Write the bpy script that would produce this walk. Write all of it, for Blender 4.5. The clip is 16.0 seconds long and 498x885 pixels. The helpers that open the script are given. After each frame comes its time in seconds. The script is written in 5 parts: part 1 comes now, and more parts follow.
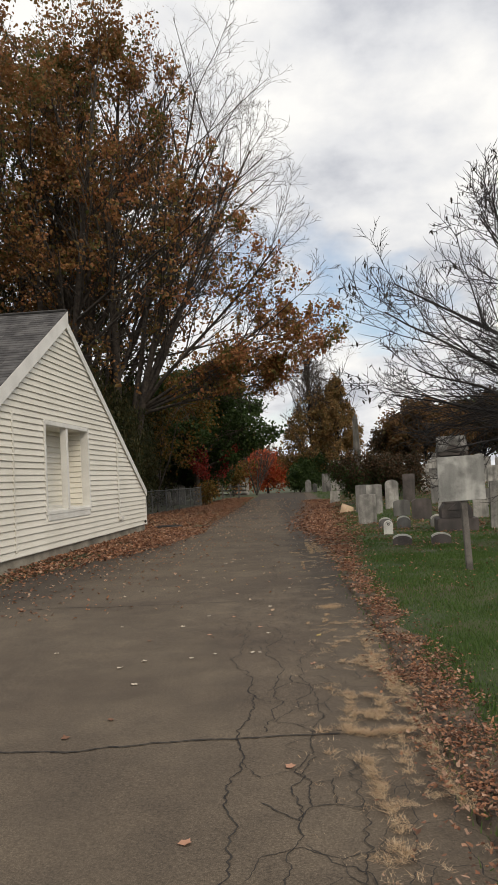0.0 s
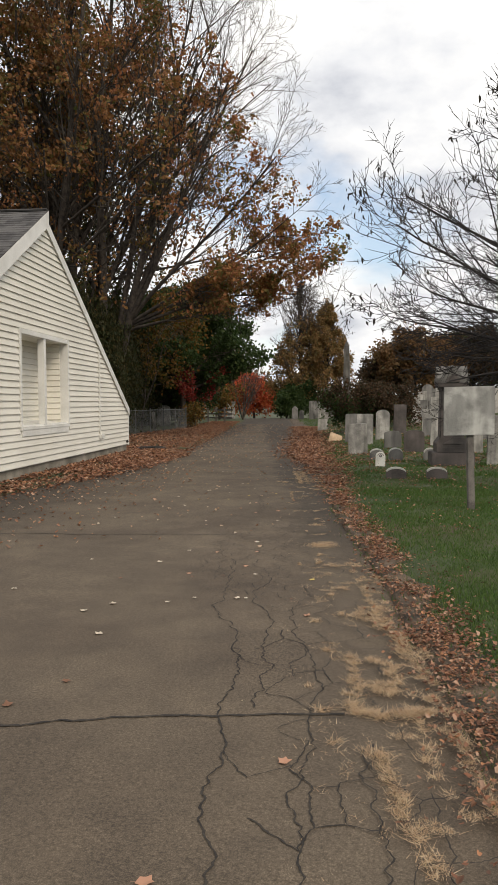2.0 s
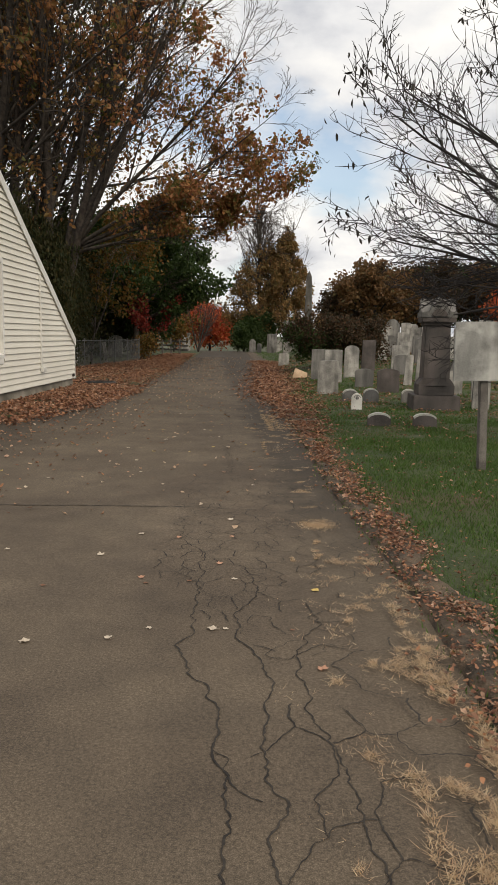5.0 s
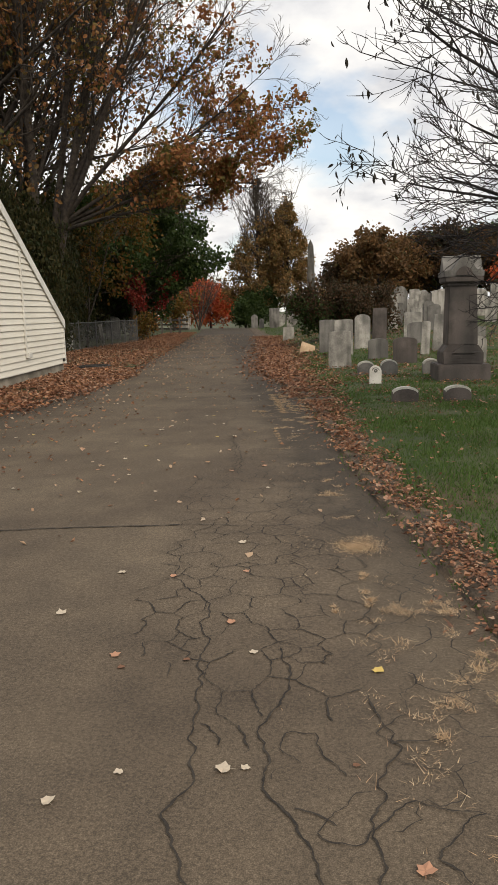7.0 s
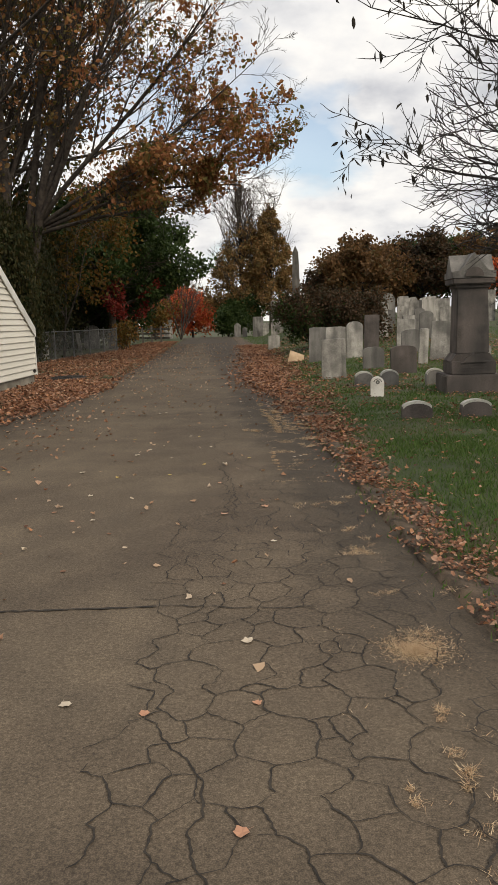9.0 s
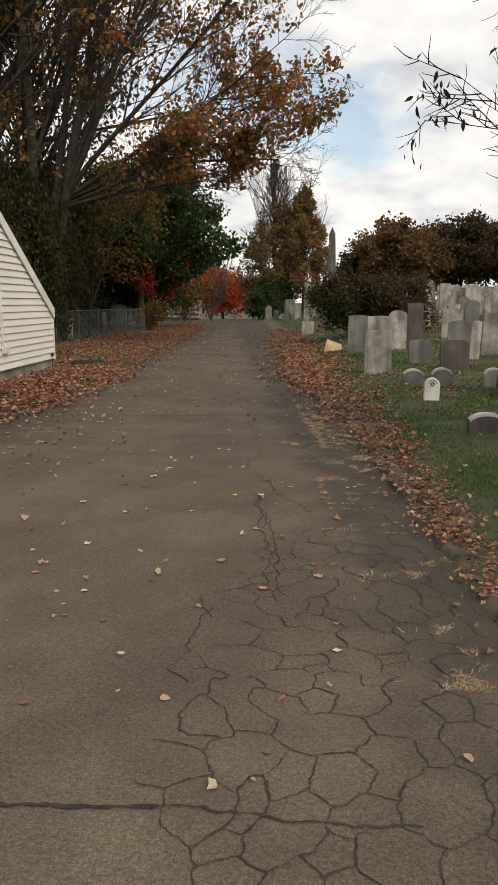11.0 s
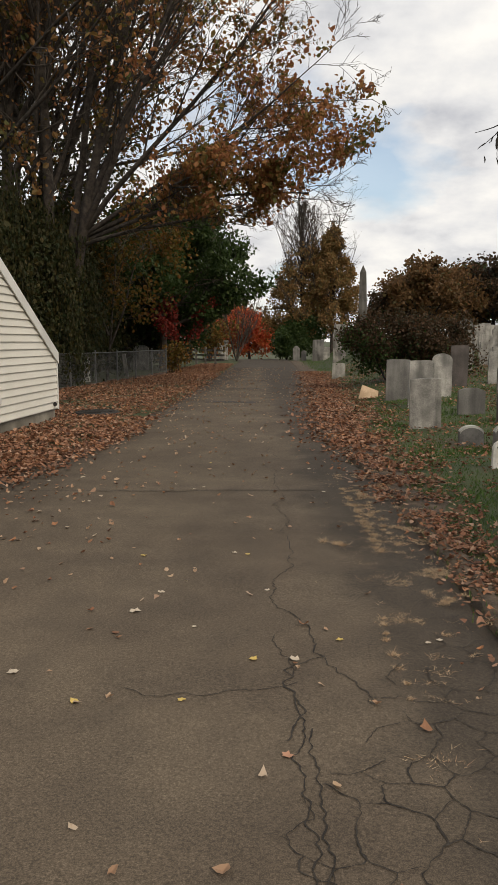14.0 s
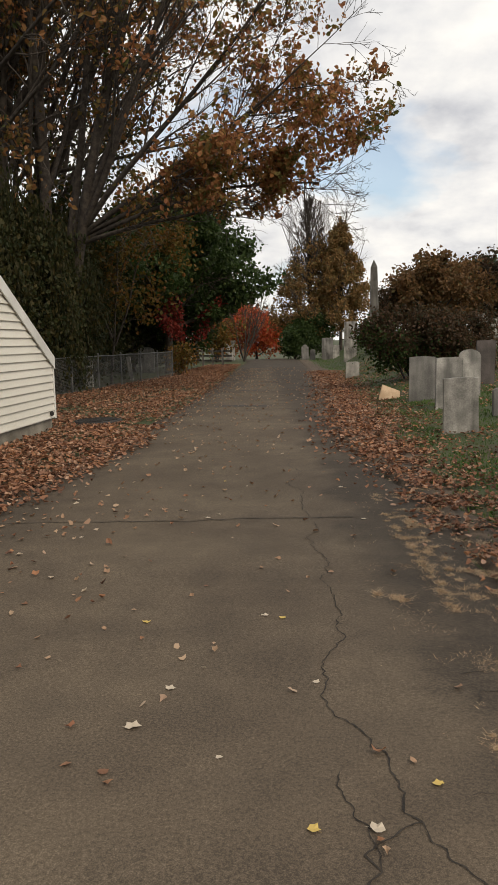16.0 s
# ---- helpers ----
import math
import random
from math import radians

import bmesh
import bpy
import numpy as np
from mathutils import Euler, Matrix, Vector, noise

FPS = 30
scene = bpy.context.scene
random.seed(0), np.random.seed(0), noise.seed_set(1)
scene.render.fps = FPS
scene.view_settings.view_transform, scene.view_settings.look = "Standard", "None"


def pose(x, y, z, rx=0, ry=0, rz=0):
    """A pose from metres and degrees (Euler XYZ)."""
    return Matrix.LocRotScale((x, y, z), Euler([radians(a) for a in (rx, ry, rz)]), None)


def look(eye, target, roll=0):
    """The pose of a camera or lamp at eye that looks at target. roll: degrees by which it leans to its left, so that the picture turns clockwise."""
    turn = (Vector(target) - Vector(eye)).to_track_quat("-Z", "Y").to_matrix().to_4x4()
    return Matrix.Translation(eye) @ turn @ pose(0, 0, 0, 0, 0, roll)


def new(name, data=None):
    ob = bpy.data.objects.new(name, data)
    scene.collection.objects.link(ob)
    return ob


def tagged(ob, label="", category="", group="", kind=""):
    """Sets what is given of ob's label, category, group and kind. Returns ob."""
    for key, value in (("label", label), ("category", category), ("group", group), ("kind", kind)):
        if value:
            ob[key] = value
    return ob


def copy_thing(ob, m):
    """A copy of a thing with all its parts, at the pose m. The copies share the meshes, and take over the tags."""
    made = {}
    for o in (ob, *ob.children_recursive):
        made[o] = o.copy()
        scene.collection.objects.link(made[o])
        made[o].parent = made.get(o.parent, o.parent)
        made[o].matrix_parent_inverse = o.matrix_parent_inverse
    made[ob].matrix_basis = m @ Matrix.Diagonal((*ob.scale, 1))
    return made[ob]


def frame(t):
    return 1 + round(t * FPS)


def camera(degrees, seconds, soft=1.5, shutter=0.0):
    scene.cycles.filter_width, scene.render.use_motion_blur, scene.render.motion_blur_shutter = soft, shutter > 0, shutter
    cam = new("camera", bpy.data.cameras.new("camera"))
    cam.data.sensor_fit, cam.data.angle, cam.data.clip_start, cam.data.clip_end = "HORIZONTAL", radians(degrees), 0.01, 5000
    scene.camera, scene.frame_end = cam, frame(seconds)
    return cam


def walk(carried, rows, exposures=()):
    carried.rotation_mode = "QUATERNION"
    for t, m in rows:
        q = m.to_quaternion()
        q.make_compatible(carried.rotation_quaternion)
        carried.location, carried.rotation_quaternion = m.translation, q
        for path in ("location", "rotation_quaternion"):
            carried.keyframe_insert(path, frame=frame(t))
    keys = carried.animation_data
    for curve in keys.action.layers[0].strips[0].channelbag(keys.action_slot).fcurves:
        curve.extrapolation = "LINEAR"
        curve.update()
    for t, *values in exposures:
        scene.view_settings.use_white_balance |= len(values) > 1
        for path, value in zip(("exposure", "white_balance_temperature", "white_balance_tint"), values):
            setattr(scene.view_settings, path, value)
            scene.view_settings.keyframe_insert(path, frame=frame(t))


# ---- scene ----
LENS = 35.5
PATH = [
    (0, (0.527, 0.486, 1.444), (0.329, 2.474, 1.539), -2.9),
    (0.5, (0.496, 0.648, 1.413), (0.279, 2.636, 1.441), -3.0),
    (1, (0.415, 0.893, 1.433), (0.218, 2.883, 1.44), -3.8),
    (1.5, (0.38, 1.101, 1.406), (0.215, 3.093, 1.36), -2.2),
    (2, (0.379, 1.415, 1.421), (0.212, 3.405, 1.321), -0.3),
    (2.5, (0.308, 1.694, 1.41), (0.18, 3.686, 1.285), -1.0),
    (3, (0.248, 1.961, 1.406), (0.199, 3.952, 1.225), -1.6),
    (3.5, (0.187, 2.346, 1.428), (0.111, 4.332, 1.204), -0.5),
    (4, (0.132, 2.565, 1.439), (0.025, 4.548, 1.203), -1.1),
    (4.5, (0.076, 2.957, 1.425), (0.028, 4.942, 1.183), -0.8),
    (5, (0.071, 3.315, 1.439), (0.025, 5.296, 1.167), 0.9),
    (5.2, (0.044, 3.411, 1.441), (-0.006, 5.389, 1.147), 1.3),
    (7.3, (-0.031, 5.101, 1.307), (-0.072, 7.073, 0.977), -2.6),
    (7.5, (-0.056, 5.25, 1.29), (-0.07, 7.224, 0.97), -2.6),
    (8, (-0.072, 5.62, 1.294), (-0.108, 7.592, 0.963), -1.9),
    (8.5, (-0.119, 5.951, 1.276), (-0.187, 7.922, 0.941), -1.9),
    (9, (-0.144, 6.286, 1.284), (-0.161, 8.262, 0.976), -1.9),
    (9.5, (-0.106, 6.632, 1.292), (-0.169, 8.606, 0.977), -0.3),
    (9.7, (-0.111, 6.74, 1.285), (-0.208, 8.71, 0.958), -0.0),
    (11.8, (-0.35, 8.328, 1.442), (-0.39, 10.294, 1.081), -1.0),
    (12, (-0.336, 8.441, 1.427), (-0.356, 10.408, 1.063), -1.2),
    (12.5, (-0.303, 8.787, 1.472), (-0.401, 10.752, 1.113), -0.1),
    (13, (-0.349, 9.088, 1.495), (-0.465, 11.058, 1.169), -1.0),
    (13.5, (-0.368, 9.443, 1.444), (-0.452, 11.42, 1.149), -1.5),
    (14, (-0.37, 9.792, 1.469), (-0.522, 11.77, 1.213), -0.3),
    (14.5, (-0.446, 10.132, 1.471), (-0.608, 12.11, 1.23), -1.8),
    (15, (-0.503, 10.447, 1.444), (-0.642, 12.429, 1.214), -2.5),
    (15.5, (-0.516, 10.821, 1.459), (-0.706, 12.799, 1.235), -1.0),
    (16, (-0.594, 11.065, 1.462), (-0.766, 13.041, 1.206), -1.5),
]
cam = camera(LENS, 16.0)
walk(cam, [(t, look(eye, aim, roll)) for t, eye, aim, roll in PATH], [(0.0, 0.45, 7050, 11), (1.0, 0.48, 7050, 11), (2.5, 0.68, 7100, 11), (3.2, 0.50, 7200, 11), (4.0, 0.46, 7200, 11), (4.6, 0.58, 7200, 11), (5.0, 0.54, 7250, 11), (7.5, 0.68, 7350, 11), (9.0, 0.60, 7350, 11), (12.5, 0.62, 7350, 11), (14.5, 0.46, 7300, 11), (16.0, 0.54, 7350, 11)])
# ---- sky, sun and exposure ----
world = bpy.data.worlds.new("overcast_sky")
scene.world = world
world.use_nodes = True
SUN_ELEV, SUN_TURN = radians(38), radians(140)


def build_sky():
    nt = world.node_tree
    N, K = nt.nodes, nt.links
    bg = N["Background"]

    def math_node(op, a, b=None):
        n = N.new("ShaderNodeMath")
        n.operation = op
        for i, v in enumerate((a, b)):
            if v is None:
                continue
            if isinstance(v, (int, float)):
                n.inputs[i].default_value = v
            else:
                K.new(v, n.inputs[i])
        return n.outputs[0]

    def ramp(fac, stops):
        n = N.new("ShaderNodeValToRGB")
        n.color_ramp.elements[0].position, n.color_ramp.elements[0].color = stops[0][0], (*stops[0][1], 1)
        n.color_ramp.elements[1].position, n.color_ramp.elements[1].color = stops[-1][0], (*stops[-1][1], 1)
        for p, c in stops[1:-1]:
            n.color_ramp.elements.new(p).color = (*c, 1)
        K.new(fac, n.inputs[0])
        return n.outputs[0]

    def mix(fac, a, b):
        n = N.new("ShaderNodeMix")
        n.data_type = "RGBA"
        K.new(fac, n.inputs[0])
        K.new(a, n.inputs[6])
        K.new(b, n.inputs[7])
        return n.outputs[2]

    sky = N.new("ShaderNodeTexSky")
    sky.sky_type, sky.sun_disc = "NISHITA", False
    sky.sun_elevation, sky.sun_rotation = SUN_ELEV, SUN_TURN
    blue = N.new("ShaderNodeMix")
    blue.data_type, blue.blend_type = "RGBA", "MULTIPLY"
    blue.inputs[0].default_value = 1.0
    K.new(sky.outputs[0], blue.inputs[6])
    blue.inputs[7].default_value = (0.13, 0.13, 0.13, 1)

    co = N.new("ShaderNodeTexCoord")
    sep = N.new("ShaderNodeSeparateXYZ")
    K.new(co.outputs["Generated"], sep.inputs[0])
    up = math_node("MAXIMUM", sep.outputs[2], 0.0)
    den = math_node("ADD", up, 0.36)
    flat = N.new("ShaderNodeCombineXYZ")
    K.new(math_node("DIVIDE", sep.outputs[0], den), flat.inputs[0])
    K.new(math_node("DIVIDE", sep.outputs[1], den), flat.inputs[1])

    def fbm(scale, detail, off):
        m = N.new("ShaderNodeMapping")
        m.inputs["Location"].default_value = off
        K.new(flat.outputs[0], m.inputs[0])
        n = N.new("ShaderNodeTexNoise")
        n.inputs["Scale"].default_value, n.inputs["Detail"].default_value = scale, detail
        n.inputs["Roughness"].default_value = 0.55
        K.new(m.outputs[0], n.inputs["Vector"])
        return n.outputs[0]

    billow = ramp(fbm(3.4, 7, (3.1, 0.7, 0)), [(0.34, (0.44, 0.48, 0.56)), (0.47, (0.64, 0.68, 0.745)), (0.62, (0.81, 0.84, 0.87))])
    gap = ramp(fbm(1.7, 6, (7.6, 2.2, 1.0)), [(0.57, (0, 0, 0)), (0.69, (0.85, 0.85, 0.85))])
    cover = mix(gap, billow, blue.outputs[2])
    # an overcast sky is about three times brighter overhead than at the horizon
    rise = math_node("MULTIPLY_ADD", up, 0.05)
    rise.node.inputs[2].default_value = 0.85
    scale = N.new("ShaderNodeMix")
    scale.data_type, scale.blend_type = "RGBA", "MULTIPLY"
    scale.inputs[0].default_value = 1.0
    K.new(cover, scale.inputs[6])
    rgb = N.new("ShaderNodeCombineColor")
    for i in range(3):
        K.new(rise, rgb.inputs[i])
    K.new(rgb.outputs[0], scale.inputs[7])
    K.new(scale.outputs[2], bg.inputs[0])
    bg.inputs[1].default_value = 1.0


build_sky()
lamp = bpy.data.lights.new("sun", "SUN")
lamp.energy, lamp.angle, lamp.color = 1.25, radians(25), (1.0, 0.93, 0.82)
sun = new("sun", lamp)
sun.matrix_world = look((30 * math.sin(SUN_TURN), 30 * math.cos(SUN_TURN), 24), (0, 0, 0))
# ---- materials ----
def surface(name, dark, light, scale=4.0, fine=60.0, rough=0.85, bump=0.3, spread=(0.35, 0.65), stain=None, stain_scale=0.6,
            metal=0.0, island=0.0, obj=0.0, bump_dist=0.01, streak=0.0):
    """A surface with coarse and fine variation, an optional stain and its own relief."""
    m = bpy.data.materials.new(name)
    m.use_nodes = True
    N, K = m.node_tree.nodes, m.node_tree.links
    b = N["Principled BSDF"]
    b.inputs["Roughness"].default_value, b.inputs["Metallic"].default_value = rough, metal
    geo = N.new("ShaderNodeNewGeometry")

    def noise_tex(s, d=5):
        n = N.new("ShaderNodeTexNoise")
        n.inputs["Scale"].default_value, n.inputs["Detail"].default_value = s, d
        K.new(geo.outputs["Position"], n.inputs["Vector"])
        return n.outputs[0]

    coarse, grain = noise_tex(scale), noise_tex(fine, 3)
    add = N.new("ShaderNodeMath")
    add.operation = "MULTIPLY_ADD"
    K.new(grain, add.inputs[0])
    add.inputs[1].default_value = 0.45
    K.new(coarse, add.inputs[2])
    last = add.outputs[0]
    for amount, sock in ((island, geo.outputs["Random Per Island"]), (obj, None)):
        if amount:
            if sock is None:
                sock = N.new("ShaderNodeObjectInfo").outputs["Random"]
            r = N.new("ShaderNodeMath")
            r.operation = "MULTIPLY_ADD"
            K.new(sock, r.inputs[0])
            r.inputs[1].default_value = amount
            K.new(last, r.inputs[2])
            last = r.outputs[0]
    off = 0.225 + 0.5 * (island + obj)
    ramp = N.new("ShaderNodeValToRGB")
    ramp.color_ramp.elements[0].position, ramp.color_ramp.elements[0].color = min(spread[0] + off, 0.98), (*dark, 1)
    ramp.color_ramp.elements[1].position, ramp.color_ramp.elements[1].color = min(spread[1] + off, 1.0), (*light, 1)
    K.new(last, ramp.inputs[0])
    col = ramp.outputs[0]
    if stain:
        sr = N.new("ShaderNodeValToRGB")
        sr.color_ramp.elements[0].position, sr.color_ramp.elements[1].position = 0.5, 0.68
        K.new(noise_tex(stain_scale, 6), sr.inputs[0])
        mx = N.new("ShaderNodeMix")
        mx.data_type = "RGBA"
        K.new(sr.outputs[0], mx.inputs[0])
        K.new(col, mx.inputs[6])
        mx.inputs[7].default_value = (*stain, 1)
        col = mx.outputs[2]
    if streak:
        # rain streaks run down the face
        mp = N.new("ShaderNodeMapping")
        mp.inputs["Scale"].default_value = (6.5, 6.5, 0.9)
        K.new(geo.outputs["Position"], mp.inputs[0])
        sn = N.new("ShaderNodeTexNoise")
        sn.inputs["Scale"].default_value, sn.inputs["Detail"].default_value = 1.0, 6
        K.new(mp.outputs[0], sn.inputs["Vector"])
        rr = N.new("ShaderNodeValToRGB")
        lo = 1 - streak
        rr.color_ramp.elements[0].position, rr.color_ramp.elements[0].color = 0.32, (lo, lo, lo * 0.98, 1)
        rr.color_ramp.elements[1].position, rr.color_ramp.elements[1].color = 0.68, (1.18, 1.18, 1.17, 1)
        K.new(sn.outputs[0], rr.inputs[0])
        sm = N.new("ShaderNodeMix")
        sm.data_type, sm.blend_type = "RGBA", "MULTIPLY"
        sm.inputs[0].default_value = 1.0
        K.new(col, sm.inputs[6])
        K.new(rr.outputs[0], sm.inputs[7])
        col = sm.outputs[2]
    K.new(col, b.inputs["Base Color"])
    bp = N.new("ShaderNodeBump")
    bp.inputs["Strength"].default_value, bp.inputs["Distance"].default_value = bump, bump_dist
    K.new(add.outputs[0], bp.inputs["Height"])
    K.new(bp.outputs[0], b.inputs["Normal"])
    return m


def foliage(name, colours, rough=0.6, through_light=0.45, patch=0.0, patch_scale=0.35):
    """Leaves: each one takes its own colour out of a range; some light passes through."""
    m = bpy.data.materials.new(name)
    m.use_nodes = True
    N, K = m.node_tree.nodes, m.node_tree.links
    b, out = N["Principled BSDF"], N["Material Output"]
    b.inputs["Roughness"].default_value = rough
    b.inputs["Specular IOR Level"].default_value = 0.3
    geo = N.new("ShaderNodeNewGeometry")
    ramp = N.new("ShaderNodeValToRGB")
    e = ramp.color_ramp.elements
    e[0].color, e[1].color = (*colours[0], 1), (*colours[-1], 1)
    for i, c in enumerate(colours[1:-1], 1):
        e.new(i / (len(colours) - 1)).color = (*c, 1)
    if patch:
        # whole boughs turn together: the leaf's own chance is mixed with a broad noise
        n = N.new("ShaderNodeTexNoise")
        n.inputs["Scale"].default_value, n.inputs["Detail"].default_value = patch_scale, 2
        K.new(geo.outputs["Position"], n.inputs["Vector"])
        wide = N.new("ShaderNodeMapRange")
        wide.inputs["From Min"].default_value, wide.inputs["From Max"].default_value = 0.30, 0.70
        K.new(n.outputs[0], wide.inputs["Value"])
        mx0 = N.new("ShaderNodeMix")
        mx0.inputs[0].default_value = patch
        K.new(geo.outputs["Random Per Island"], mx0.inputs[2])
        K.new(wide.outputs[0], mx0.inputs[3])
        K.new(mx0.outputs[0], ramp.inputs[0])
    else:
        K.new(geo.outputs["Random Per Island"], ramp.inputs[0])
    K.new(ramp.outputs[0], b.inputs["Base Color"])
    if through_light:
        tr = N.new("ShaderNodeBsdfTranslucent")
        K.new(ramp.outputs[0], tr.inputs[0])
        mx = N.new("ShaderNodeMixShader")
        mx.inputs[0].default_value = through_light
        K.new(b.outputs[0], mx.inputs[1])
        K.new(tr.outputs[0], mx.inputs[2])
        K.new(mx.outputs[0], out.inputs[0])
    return m


def asphalt_surface():
    """Old asphalt: binder worn off the stones, dark oily areas, pale grit."""
    m = bpy.data.materials.new("worn_asphalt")
    m.use_nodes = True
    N, K = m.node_tree.nodes, m.node_tree.links
    b = N["Principled BSDF"]
    b.inputs["Roughness"].default_value = 0.9
    b.inputs["Specular IOR Level"].default_value = 0.25
    geo = N.new("ShaderNodeNewGeometry")

    def tex(scale, detail, lo, hi, a, c):
        n = N.new("ShaderNodeTexNoise")
        n.inputs["Scale"].default_value, n.inputs["Detail"].default_value = scale, detail
        K.new(geo.outputs["Position"], n.inputs["Vector"])
        r = N.new("ShaderNodeValToRGB")
        r.color_ramp.elements[0].position, r.color_ramp.elements[0].color = lo, (*a, 1)
        r.color_ramp.elements[1].position, r.color_ramp.elements[1].color = hi, (*c, 1)
        K.new(n.outputs[0], r.inputs[0])
        return n.outputs[0], r.outputs[0]

    def times(a, c):
        x = N.new("ShaderNodeMix")
        x.data_type, x.blend_type = "RGBA", "MULTIPLY"
        x.inputs[0].default_value = 1.0
        K.new(a, x.inputs[6])
        K.new(c, x.inputs[7])
        return x.outputs[2]

    _, base = tex(0.75, 6, 0.36, 0.64, (0.080, 0.062, 0.046), (0.108, 0.085, 0.062))
    _, worn = tex(3.2, 6, 0.30, 0.70, (0.84, 0.84, 0.85), (1.12, 1.11, 1.09))
    grain_h, grain = tex(85, 4, 0.32, 0.68, (0.74, 0.74, 0.74), (1.30, 1.30, 1.29))
    grit_h, grit = tex(230, 2, 0.40, 0.74, (0.86, 0.86, 0.86), (1.75, 1.74, 1.70))
    # old damp dirt along the broken margin, with a ragged outline
    sep = N.new("ShaderNodeSeparateXYZ")
    K.new(geo.outputs["Position"], sep.inputs[0])
    ragged, _ = tex(1.7, 7, 0, 1, (0, 0, 0), (1, 1, 1))

    def calc(op, a, c, add=None):
        n = N.new("ShaderNodeMath")
        n.operation = op
        for k, v in enumerate((a, c, add)):
            if v is None:
                continue
            if isinstance(v, (int, float)):
                n.inputs[k].default_value = v
            else:
                K.new(v, n.inputs[k])
        return n.outputs[0]

    def span(v, lo, hi):
        n = N.new("ShaderNodeMapRange")
        n.interpolation_type = "SMOOTHSTEP"
        n.inputs["From Min"].default_value, n.inputs["From Max"].default_value = lo, hi
        K.new(v, n.inputs["Value"])
        return n.outputs[0]

    across = calc("MULTIPLY_ADD", sep.outputs[1], 0.078, sep.outputs[0])
    across = calc("MULTIPLY_ADD", ragged, 1.3, across)
    dirt = calc("MULTIPLY", span(across, 1.45, 1.95), span(sep.outputs[1], 7.5, 10.5))
    house_side = calc("MULTIPLY_ADD", ragged, 1.4, calc("MULTIPLY", sep.outputs[0], -1.0))
    dirt = calc("MAXIMUM", dirt, calc("MULTIPLY", span(house_side, 3.3, 4.6), span(sep.outputs[1], 7.5, 11.0)))
    dirt = calc("MULTIPLY", dirt, 0.62)
    soil = N.new("ShaderNodeMix")
    soil.data_type = "RGBA"
    K.new(dirt, soil.inputs[0])
    K.new(base, soil.inputs[6])
    soil.inputs[7].default_value = (0.026, 0.022, 0.019, 1)
    K.new(times(times(times(soil.outputs[2], worn), grain), grit), b.inputs["Base Color"])
    s = N.new("ShaderNodeMath")
    s.operation = "ADD"
    K.new(grain_h, s.inputs[0])
    K.new(grit_h, s.inputs[1])
    bp = N.new("ShaderNodeBump")
    bp.inputs["Strength"].default_value, bp.inputs["Distance"].default_value = 0.35, 0.004
    K.new(s.outputs[0], bp.inputs["Height"])
    K.new(bp.outputs[0], b.inputs["Normal"])
    return m


